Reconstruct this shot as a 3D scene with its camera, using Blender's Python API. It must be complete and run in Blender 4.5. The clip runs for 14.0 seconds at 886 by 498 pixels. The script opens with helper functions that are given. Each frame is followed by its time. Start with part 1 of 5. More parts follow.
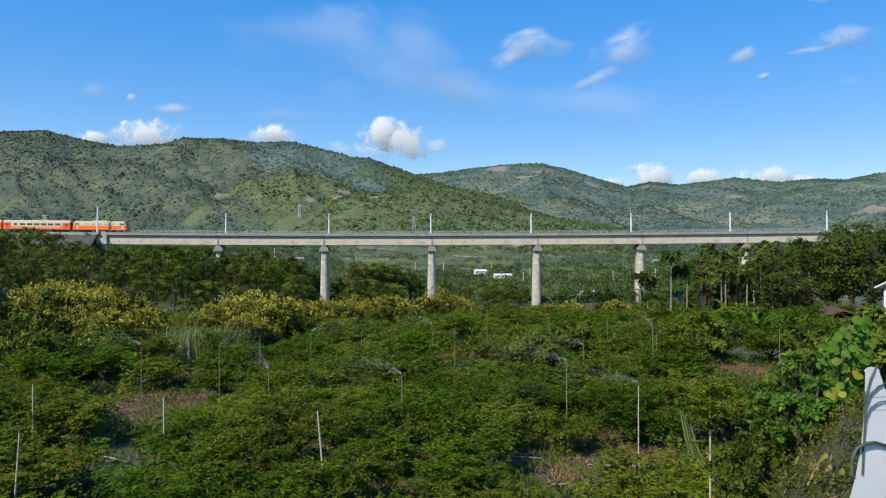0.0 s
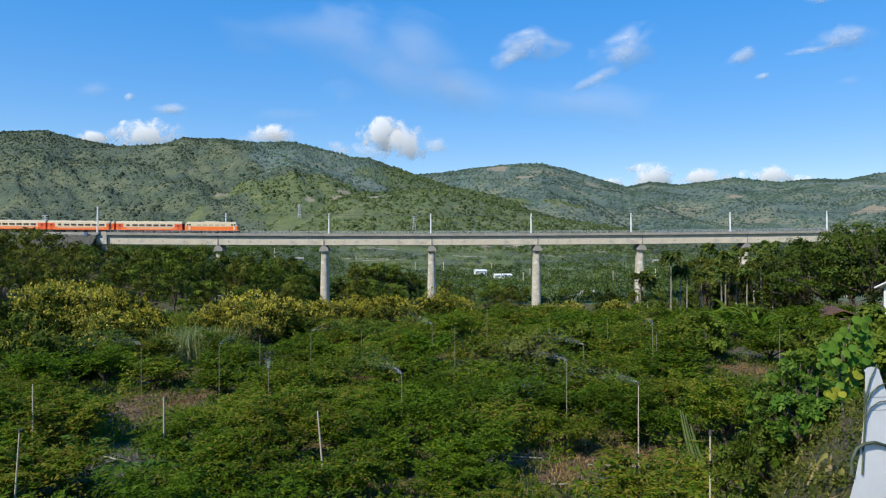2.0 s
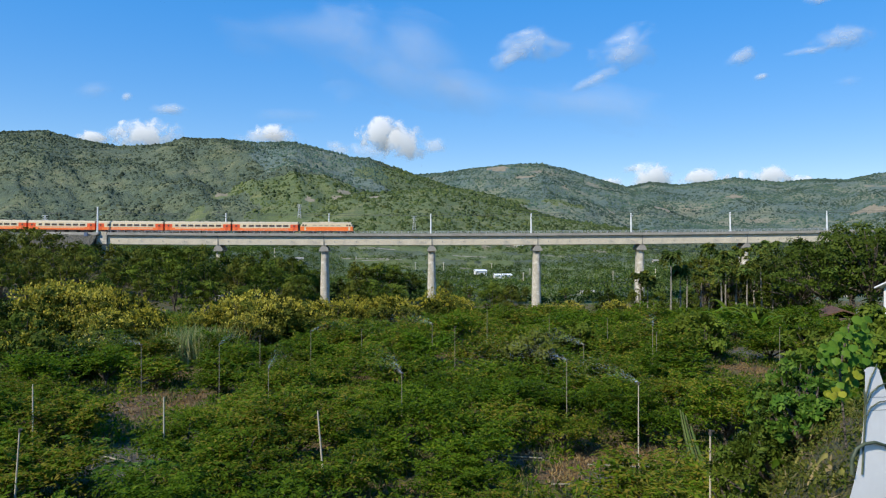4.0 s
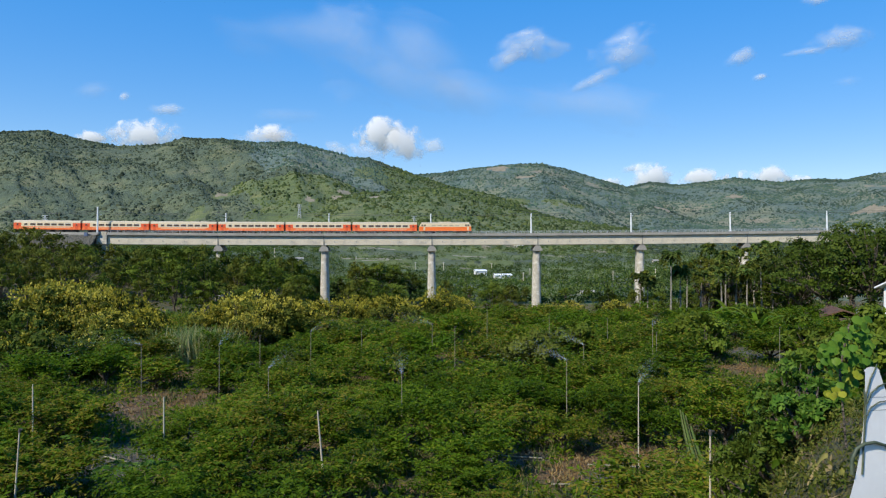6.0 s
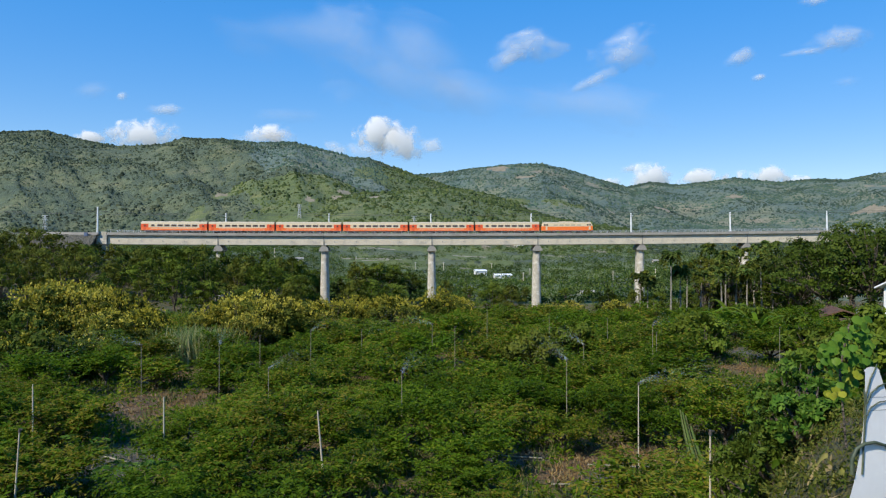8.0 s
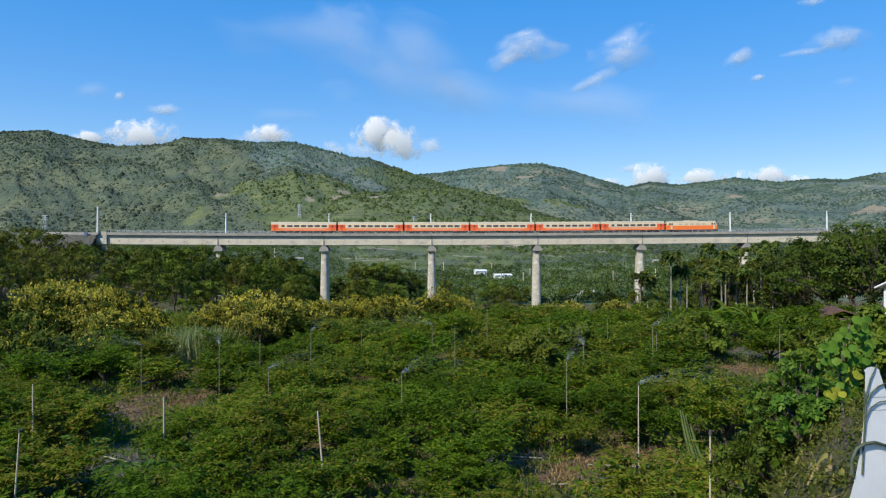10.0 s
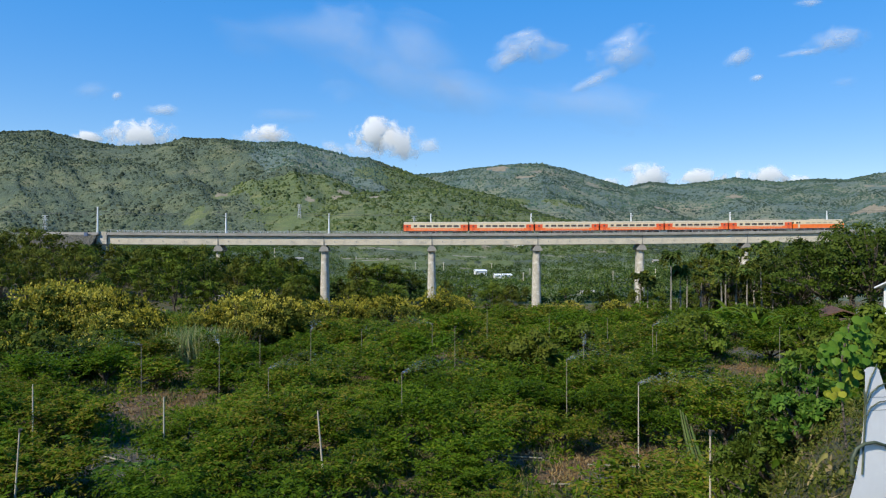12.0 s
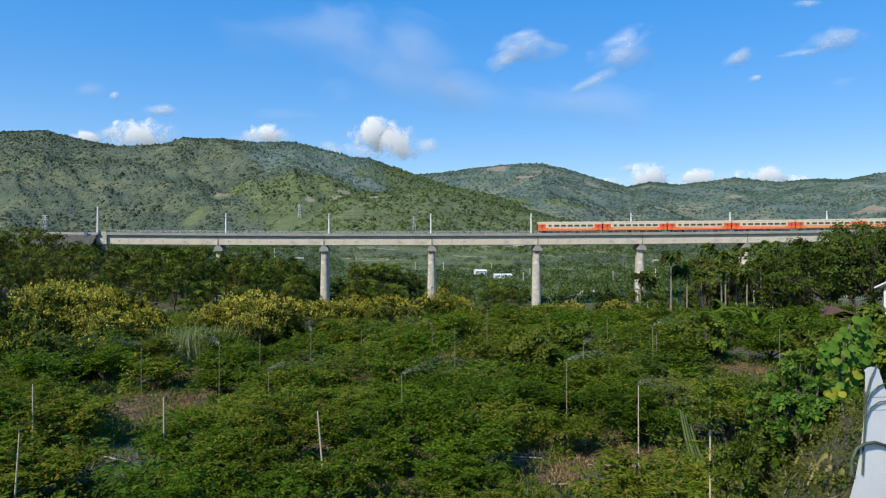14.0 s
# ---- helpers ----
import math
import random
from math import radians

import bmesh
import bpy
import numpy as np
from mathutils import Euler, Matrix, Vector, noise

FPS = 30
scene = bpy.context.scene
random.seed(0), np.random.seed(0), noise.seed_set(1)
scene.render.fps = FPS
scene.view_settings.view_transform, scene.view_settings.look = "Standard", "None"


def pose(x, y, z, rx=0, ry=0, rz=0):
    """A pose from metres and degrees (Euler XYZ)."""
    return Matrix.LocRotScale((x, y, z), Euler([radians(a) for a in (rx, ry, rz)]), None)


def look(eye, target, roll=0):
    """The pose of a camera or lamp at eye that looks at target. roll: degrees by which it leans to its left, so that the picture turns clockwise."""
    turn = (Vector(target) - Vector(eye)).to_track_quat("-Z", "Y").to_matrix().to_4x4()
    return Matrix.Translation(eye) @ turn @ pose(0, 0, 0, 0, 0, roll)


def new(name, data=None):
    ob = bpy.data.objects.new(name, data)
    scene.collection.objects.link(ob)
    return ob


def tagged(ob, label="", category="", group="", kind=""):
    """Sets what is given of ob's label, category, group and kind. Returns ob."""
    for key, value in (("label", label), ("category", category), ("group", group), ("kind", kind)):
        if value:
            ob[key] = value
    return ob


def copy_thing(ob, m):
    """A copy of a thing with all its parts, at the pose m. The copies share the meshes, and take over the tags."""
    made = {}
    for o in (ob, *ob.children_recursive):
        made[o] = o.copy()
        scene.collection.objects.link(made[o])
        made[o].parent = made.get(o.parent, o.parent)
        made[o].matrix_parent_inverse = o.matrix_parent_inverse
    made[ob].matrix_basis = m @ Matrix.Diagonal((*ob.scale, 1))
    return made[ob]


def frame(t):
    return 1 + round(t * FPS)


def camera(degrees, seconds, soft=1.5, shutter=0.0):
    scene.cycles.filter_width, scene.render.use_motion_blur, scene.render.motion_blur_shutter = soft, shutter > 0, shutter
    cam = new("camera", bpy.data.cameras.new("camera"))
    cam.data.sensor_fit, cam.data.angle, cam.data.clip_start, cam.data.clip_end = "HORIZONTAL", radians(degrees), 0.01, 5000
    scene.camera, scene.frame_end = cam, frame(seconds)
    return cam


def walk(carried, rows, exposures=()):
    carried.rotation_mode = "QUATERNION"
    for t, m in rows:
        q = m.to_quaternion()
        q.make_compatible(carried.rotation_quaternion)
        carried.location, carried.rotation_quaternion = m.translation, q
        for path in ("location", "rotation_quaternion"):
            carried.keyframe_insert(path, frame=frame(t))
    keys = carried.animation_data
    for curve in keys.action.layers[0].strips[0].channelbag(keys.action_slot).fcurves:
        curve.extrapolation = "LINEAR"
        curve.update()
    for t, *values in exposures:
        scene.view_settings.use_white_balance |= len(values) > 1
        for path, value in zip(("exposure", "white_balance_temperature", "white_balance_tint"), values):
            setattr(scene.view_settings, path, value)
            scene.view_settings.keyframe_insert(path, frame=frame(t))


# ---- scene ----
cam = camera(66, 14.0, soft=1.2)
EYE = 7.0
walk(cam, [(0.0, look((0, 0, EYE), (0, 100, EYE))), (14.0, look((0, 0, EYE), (0, 100, EYE)))],
     exposures=[(0.0, 1.0), (14.0, 1.0)])

# world and sun: clear late-morning sky, sun behind the viewer and to the left
SUN_TURN, SUN_UP = radians(224), radians(43)
world = bpy.data.worlds.new("sky")
scene.world = world
world.use_nodes = True
wn = world.node_tree.nodes
sky = wn.new("ShaderNodeTexSky")
sky.sky_type = "NISHITA"
sky.sun_disc = False
sky.sun_elevation, sky.sun_rotation = SUN_UP, SUN_TURN
sky.air_density, sky.dust_density, sky.ozone_density = 1.0, 0.0, 1.5
sky.altitude = 2000
wn["Background"].inputs["Strength"].default_value = 0.15
clear = wn.new("ShaderNodeHueSaturation")
clear.inputs["Saturation"].default_value, clear.inputs["Value"].default_value = 3.3, 1.88
clear.inputs["Hue"].default_value = 0.515
even = wn.new("ShaderNodeGamma")
even.inputs["Gamma"].default_value = 0.30
world.node_tree.links.new(sky.outputs[0], even.inputs["Color"])
world.node_tree.links.new(even.outputs[0], clear.inputs["Color"])
world.node_tree.links.new(clear.outputs[0], wn["Background"].inputs[0])
sun_data = bpy.data.lights.new("sun", "SUN")
sun_data.energy, sun_data.angle, sun_data.color = 2.8, radians(0.5), (1.0, 0.93, 0.80)
sun = new("sun", sun_data)
sun.matrix_world = look((100 * math.sin(SUN_TURN) * math.cos(SUN_UP), 100 * math.cos(SUN_TURN) * math.cos(SUN_UP),
                         100 * math.sin(SUN_UP)), (0, 0, 0))


# ---------------------------------------------------------------- materials
def node_mat(name):
    m = bpy.data.materials.new(name)
    m.use_nodes = True
    return m, m.node_tree.nodes, m.node_tree.links, m.node_tree.nodes["Principled BSDF"]


def ramp(nodes, stops):
    r = nodes.new("ShaderNodeValToRGB")
    e = r.color_ramp.elements
    while len(e) < len(stops):
        e.new(0.5)
    for k, (p, c) in enumerate(stops):
        e[k].position, e[k].color = p, (*c, 1)
    return r


def noise_node(nodes, links, scale, detail=4, rough=0.6, coord=None):
    n = nodes.new("ShaderNodeTexNoise")
    n.inputs["Scale"].default_value, n.inputs["Detail"].default_value = scale, detail
    n.inputs["Roughness"].default_value = rough
    if coord is None:
        coord = nodes.new("ShaderNodeTexCoord").outputs["Object"]
    links.new(coord, n.inputs["Vector"])
    return n


def mixed(nodes, links, mode, fac, a, b):
    m = nodes.new("ShaderNodeMix")
    m.data_type, m.blend_type = "RGBA", mode
    for socket, v in ((m.inputs["Factor"], fac), (m.inputs[6], a), (m.inputs[7], b)):
        if isinstance(v, (int, float)):
            socket.default_value = v
        elif isinstance(v, tuple):
            socket.default_value = (*v, 1)
        else:
            links.new(v, socket)
    return m.outputs[2]


def surface(name, stops, scale, rough=0.7, metal=0.0, fine=0.0, bump=0.0, bump_scale=30.0, dirt=None, dirt_scale=0.5, spec=0.5, bump_far=1.0):
    """Colours by coarse noise, a fine grain, optional dirt with its own shape, and a bump."""
    m, n, l, p = node_mat(name)
    col = ramp(n, stops)
    l.new(noise_node(n, l, scale).outputs["Fac"], col.inputs[0])
    out = col.outputs[0]
    if fine:
        g = ramp(n, [(0.3, (1 - fine,) * 3), (0.7, (1, 1, 1))])
        l.new(noise_node(n, l, scale * 9, 3).outputs["Fac"], g.inputs[0])
        out = mixed(n, l, "MULTIPLY", 1.0, out, g.outputs[0])
    if dirt:
        d = ramp(n, [(0.5, (0, 0, 0)), (0.72, (1, 1, 1))])
        l.new(noise_node(n, l, dirt_scale, 6, 0.7).outputs["Fac"], d.inputs[0])
        out = mixed(n, l, "MIX", d.outputs[0], out, dirt)
    l.new(out, p.inputs["Base Color"])
    p.inputs["Roughness"].default_value, p.inputs["Metallic"].default_value = rough, metal
    p.inputs["Specular IOR Level"].default_value = spec
    if bump:
        b = n.new("ShaderNodeBump")
        b.inputs["Strength"].default_value, b.inputs["Distance"].default_value = bump, bump_far
        l.new(noise_node(n, l, bump_scale).outputs["Fac"], b.inputs["Height"])
        l.new(b.outputs[0], p.inputs["Normal"])
    return m


def leaf_mat(name, stops, patch_scale=0.15, through_light=0.3, rough=0.5, patch=0.45):
    """Leaves that differ one by one and in patches, and let some light through."""
    m, n, l, p = node_mat(name)
    geo = n.new("ShaderNodeNewGeometry")
    col = ramp(n, stops)
    info = n.new("ShaderNodeObjectInfo")
    add = n.new("ShaderNodeMath")
    add.operation = "MULTIPLY_ADD"
    add.inputs[1].default_value, add.inputs[2].default_value = 0.5, -0.22
    l.new(info.outputs["Random"], add.inputs[0])
    add2 = n.new("ShaderNodeMath")
    l.new(geo.outputs["Random Per Island"], add2.inputs[0])
    l.new(add.outputs[0], add2.inputs[1])
    l.new(add2.outputs[0], col.inputs[0])
    sh = ramp(n, [(0.35, (1 - patch,) * 3), (0.65, (1, 1, 1))])
    l.new(noise_node(n, l, patch_scale, 3, 0.6, geo.outputs["Position"]).outputs["Fac"], sh.inputs[0])
    out = mixed(n, l, "MULTIPLY", 1.0, col.outputs[0], sh.outputs[0])
    l.new(out, p.inputs["Base Color"])
    p.inputs["Roughness"].default_value = rough
    p.inputs["Specular IOR Level"].default_value = 0.06
    t = n.new("ShaderNodeBsdfTranslucent")
    l.new(out, t.inputs[0])
    mix = n.new("ShaderNodeMixShader")
    mix.inputs[0].default_value = through_light
    l.new(p.outputs[0], mix.inputs[1])
    l.new(t.outputs[0], mix.inputs[2])
    l.new(mix.outputs[0], n["Material Output"].inputs[0])
    return m


M = {}
M["soil"] = surface("soil", [(0.3, (0.085, 0.085, 0.018)), (0.47, (0.12, 0.10, 0.026)), (0.6, (0.17, 0.115, 0.045)), (0.75, (0.23, 0.155, 0.07))],
                    0.35, 0.95, fine=0.5, bump=0.6, bump_scale=6, dirt=(0.07, 0.09, 0.03), dirt_scale=0.9)
M["bare_soil"] = surface("bare_soil", [(0.3, (0.13, 0.08, 0.035)), (0.5, (0.23, 0.135, 0.055)), (0.7, (0.36, 0.23, 0.11))], 1.2, 0.95, fine=0.5,
                         bump=0.8, bump_scale=9, dirt=(0.10, 0.10, 0.045), dirt_scale=2.5)
M["grey_gravel"] = surface("grey_gravel", [(0.3, (0.11, 0.10, 0.075)), (0.7, (0.29, 0.265, 0.21))], 2.2, 0.9, fine=0.6, bump=0.8, bump_scale=14,
                           dirt=(0.10, 0.11, 0.05), dirt_scale=1.6)
# hill greens greyed and blued a little to carry some haze
M["hillside"] = surface("hillside", [(0.3, (0.07, 0.10, 0.06)), (0.46, (0.10, 0.132, 0.072)), (0.58, (0.14, 0.165, 0.08)), (0.74, (0.205, 0.20, 0.105))],
                        0.012, 0.95, fine=0.45, dirt=(0.05, 0.078, 0.04), dirt_scale=0.03, bump=1.0, bump_scale=0.22, bump_far=5.0)
# far ground: distance haze is painted in as a blue-green tint
M["hazed_hillside"] = surface("hazed_hillside", [(0.3, (0.085, 0.135, 0.115)), (0.46, (0.12, 0.165, 0.13)), (0.58, (0.18, 0.205, 0.13)), (0.72, (0.27, 0.24, 0.165))],
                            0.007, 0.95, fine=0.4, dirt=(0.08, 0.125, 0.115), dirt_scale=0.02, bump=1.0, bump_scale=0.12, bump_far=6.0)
M["meadow"] = surface("meadow", [(0.3, (0.085, 0.12, 0.038)), (0.5, (0.125, 0.16, 0.05)), (0.7, (0.185, 0.195, 0.07))], 0.03, 0.95, fine=0.45, dirt=(0.06, 0.09, 0.035), dirt_scale=0.04, bump=1.0, bump_scale=0.3, bump_far=2.0)
M["hill_scar"] = surface("bare_hill_soil", [(0.3, (0.20, 0.17, 0.11)), (0.7, (0.31, 0.26, 0.18))], 0.05, 0.95, fine=0.3, dirt=(0.12, 0.13, 0.06), dirt_scale=0.08)
# near woods: a slight blue-grey in the leaf colour stands for haze
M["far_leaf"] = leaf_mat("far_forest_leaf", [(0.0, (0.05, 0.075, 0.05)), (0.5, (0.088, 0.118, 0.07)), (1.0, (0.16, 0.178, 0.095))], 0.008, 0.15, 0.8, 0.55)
# far leaves: blue-green painted in to stand for haze
M["hazed_leaf"] = leaf_mat("hazed_forest_leaf", [(0.0, (0.065, 0.115, 0.09)), (0.5, (0.09, 0.145, 0.10)), (1.0, (0.16, 0.19, 0.115))], 0.006, 0.15, 0.8, 0.5)
M["spur_leaf"] = leaf_mat("spur_leaf", [(0.0, (0.055, 0.09, 0.032)), (0.5, (0.10, 0.14, 0.045)), (1.0, (0.165, 0.19, 0.065))], 0.02, 0.2, 0.8, 0.5)
M["valley_leaf"] = leaf_mat("valley_leaf", [(0.0, (0.04, 0.085, 0.018)), (0.5, (0.095, 0.15, 0.03)), (1.0, (0.20, 0.24, 0.055))], 0.03, 0.2, 0.7, 0.55)
M["orchard_leaf"] = leaf_mat("orchard_leaf", [(0.0, (0.058, 0.12, 0.006)), (0.45, (0.11, 0.195, 0.011)), (0.82, (0.175, 0.235, 0.018)), (1.0, (0.29, 0.25, 0.035))], 0.25, 0.45, 0.5)
M["dark_leaf"] = leaf_mat("dark_leaf", [(0.0, (0.06, 0.10, 0.011)), (0.5, (0.098, 0.148, 0.015)), (1.0, (0.17, 0.215, 0.025))], 0.12, 0.2, 0.5, 0.6)
M["deep_leaf"] = leaf_mat("deep_green_leaf", [(0.0, (0.05, 0.085, 0.012)), (0.5, (0.078, 0.12, 0.015)), (1.0, (0.13, 0.17, 0.023))], 0.15, 0.2, 0.5, 0.6)
M["bright_leaf"] = leaf_mat("bright_leaf", [(0.0, (0.03, 0.085, 0.012)), (0.5, (0.07, 0.155, 0.018)), (1.0, (0.16, 0.26, 0.035))], 0.5, 0.3, 0.4)
M["olive_leaf"] = leaf_mat("olive_leaf", [(0.0, (0.075, 0.10, 0.012)), (0.5, (0.11, 0.135, 0.018)), (1.0, (0.175, 0.185, 0.028))], 0.2, 0.25, 0.5)
M["yellow_flower"] = leaf_mat("yellow_flower", [(0.0, (0.28, 0.25, 0.02)), (0.5, (0.46, 0.40, 0.045)), (1.0, (0.62, 0.54, 0.11))], 0.3, 0.3, 0.6, 0.3)
M["heart_leaf"] = leaf_mat("heart_leaf", [(0.0, (0.04, 0.11, 0.012)), (0.6, (0.085, 0.175, 0.02)), (0.9, (0.15, 0.24, 0.03)), (1.0, (0.26, 0.32, 0.04))], 1.5, 0.35, 0.4, 0.2)
M["heart_yellow"] = leaf_mat("yellowing_leaf", [(0.0, (0.12, 0.20, 0.02)), (0.5, (0.27, 0.30, 0.03)), (1.0, (0.42, 0.40, 0.05))], 3.0, 0.35, 0.4, 0.3)
M["creeper_leaf"] = leaf_mat("creeper_leaf", [(0.0, (0.05, 0.08, 0.010)), (0.5, (0.095, 0.125, 0.017)), (1.0, (0.20, 0.20, 0.04))], 0.8, 0.3, 0.6, 0.5)
M["cut_leaf"] = leaf_mat("cut_leaf", [(0.0, (0.10, 0.14, 0.025)), (0.5, (0.20, 0.21, 0.045)), (1.0, (0.34, 0.30, 0.10))], 2.0, 0.25, 0.6, 0.3)
M["grass"] = leaf_mat("grass_blade", [(0.0, (0.06, 0.12, 0.025)), (0.5, (0.11, 0.17, 0.04)), (0.85, (0.20, 0.22, 0.07)), (1.0, (0.32, 0.25, 0.13))], 0.3, 0.25, 0.6)
M["reed"] = leaf_mat("reed_blade", [(0.0, (0.10, 0.18, 0.05)), (0.6, (0.18, 0.26, 0.08)), (1.0, (0.34, 0.32, 0.14))], 0.5, 0.3, 0.6, 0.25)
M["dry"] = leaf_mat("dry_leaf", [(0.0, (0.20, 0.15, 0.08)), (0.5, (0.34, 0.27, 0.13)), (1.0, (0.46, 0.36, 0.14))], 1.0, 0.2, 0.7, 0.3)
M["dry_weed"] = leaf_mat("dry_weed", [(0.0, (0.20, 0.13, 0.05)), (0.4, (0.36, 0.22, 0.08)), (0.7, (0.42, 0.32, 0.17)), (1.0, (0.16, 0.20, 0.04))], 1.0, 0.2, 0.8, 0.4)
M["bark"] = surface("bark", [(0.3, (0.09, 0.07, 0.05)), (0.7, (0.22, 0.18, 0.13))], 6, 0.9, fine=0.4, bump=0.6, bump_scale=25)
M["pale_bark"] = surface("pale_bark", [(0.3, (0.20, 0.18, 0.13)), (0.7, (0.38, 0.345, 0.27))], 4, 0.85, fine=0.3, bump=0.4, bump_scale=20)
M["concrete"] = surface("concrete", [(0.3, (0.55, 0.485, 0.37)), (0.7, (0.69, 0.615, 0.48))], 0.25, 0.85, fine=0.12, bump=0.15, bump_scale=5,
                        dirt=(0.38, 0.35, 0.30), dirt_scale=0.35)
M["old_concrete"] = surface("weathered_concrete", [(0.3, (0.43, 0.385, 0.30)), (0.7, (0.60, 0.545, 0.44))], 0.5, 0.9, fine=0.3, bump=0.25, bump_scale=4,
                            dirt=(0.72, 0.69, 0.62), dirt_scale=0.7)
M["grey_edge"] = surface("grey_parapet_concrete", [(0.3, (0.25, 0.235, 0.205)), (0.7, (0.36, 0.34, 0.30))], 0.3, 0.9, fine=0.2)
M["steel"] = surface("galvanised_steel", [(0.3, (0.45, 0.46, 0.47)), (0.7, (0.62, 0.63, 0.63))], 2, 0.5, 0.6, fine=0.15)
M["white_post"] = surface("white_mast_paint", [(0.3, (0.72, 0.73, 0.72)), (0.7, (0.84, 0.84, 0.82))], 1, 0.5, fine=0.1)
M["wire"] = surface("wire_metal", [(0.3, (0.06, 0.06, 0.06)), (0.7, (0.12, 0.12, 0.12))], 2, 0.5, 0.7)
M["ballast"] = surface("ballast", [(0.3, (0.16, 0.15, 0.14)), (0.7, (0.34, 0.32, 0.29))], 3, 0.95, fine=0.5)
M["dull_pipe"] = surface("weathered_pipe", [(0.3, (0.20, 0.18, 0.12)), (0.7, (0.34, 0.31, 0.22))], 3, 0.7, fine=0.3)
M["cream"] = surface("cream_paint", [(0.3, (0.66, 0.53, 0.33)), (0.7, (0.74, 0.61, 0.40))], 0.6, 0.4, fine=0.06, dirt=(0.60, 0.47, 0.30), dirt_scale=0.6)
M["orange"] = surface("orange_paint", [(0.3, (0.80, 0.16, 0.035)), (0.7, (0.88, 0.20, 0.05))], 0.6, 0.4, fine=0.08)
M["loco_orange"] = surface("loco_orange_paint", [(0.3, (0.84, 0.165, 0.025)), (0.7, (0.90, 0.205, 0.035))], 0.6, 0.4, fine=0.08)
M["red"] = surface("red_paint", [(0.3, (0.68, 0.09, 0.025)), (0.7, (0.78, 0.12, 0.035))], 0.8, 0.4, fine=0.08)
M["roof"] = surface("roof_paint", [(0.3, (0.44, 0.37, 0.25)), (0.7, (0.54, 0.46, 0.33))], 0.5, 0.6, fine=0.15)
M["under"] = surface("underframe", [(0.3, (0.035, 0.032, 0.03)), (0.7, (0.10, 0.085, 0.07))], 1.5, 0.8, fine=0.3)
M["white"] = surface("white_paint", [(0.3, (0.78, 0.77, 0.74)), (0.7, (0.84, 0.83, 0.80))], 1.2, 0.55, fine=0.06, dirt=(0.70, 0.69, 0.66), dirt_scale=3)
M["roof_white"] = surface("white_sheet_roof", [(0.3, (0.72, 0.74, 0.76)), (0.7, (0.84, 0.85, 0.86))], 0.3, 0.5, fine=0.1)
M["rust"] = surface("rusty_roof_sheet", [(0.3, (0.09, 0.045, 0.03)), (0.7, (0.17, 0.085, 0.055))], 1.5, 0.85, fine=0.4, bump=0.3, dirt=(0.09, 0.10, 0.035), dirt_scale=0.9)
M["plastic"] = surface("grey_plastic_pipe", [(0.3, (0.40, 0.35, 0.25)), (0.7, (0.56, 0.50, 0.38))], 3, 0.5, fine=0.15)
M["stem"] = surface("cactus_stem", [(0.3, (0.045, 0.065, 0.035)), (0.7, (0.11, 0.13, 0.075))], 6, 0.6, fine=0.3)
mg, gn, gl, gp = node_mat("window_glass")
gp.inputs["Base Color"].default_value = (0.09, 0.065, 0.05, 1)
gp.inputs["Roughness"].default_value = 0.12
M["glass"] = mg
mw, gn, gl, gp = node_mat("water_drops")
gp.inputs["Base Color"].default_value = (0.80, 0.88, 0.95, 1)
gp.inputs["Roughness"].default_value = 0.3
tr = gn.new("ShaderNodeBsdfTransparent")
mx = gn.new("ShaderNodeMixShader")
mx.inputs[0].default_value = 0.13
gl.new(tr.outputs[0], mx.inputs[1])
gl.new(gp.outputs[0], mx.inputs[2])
gl.new(mx.outputs[0], gn["Material Output"].inputs[0])
M["water"] = mw


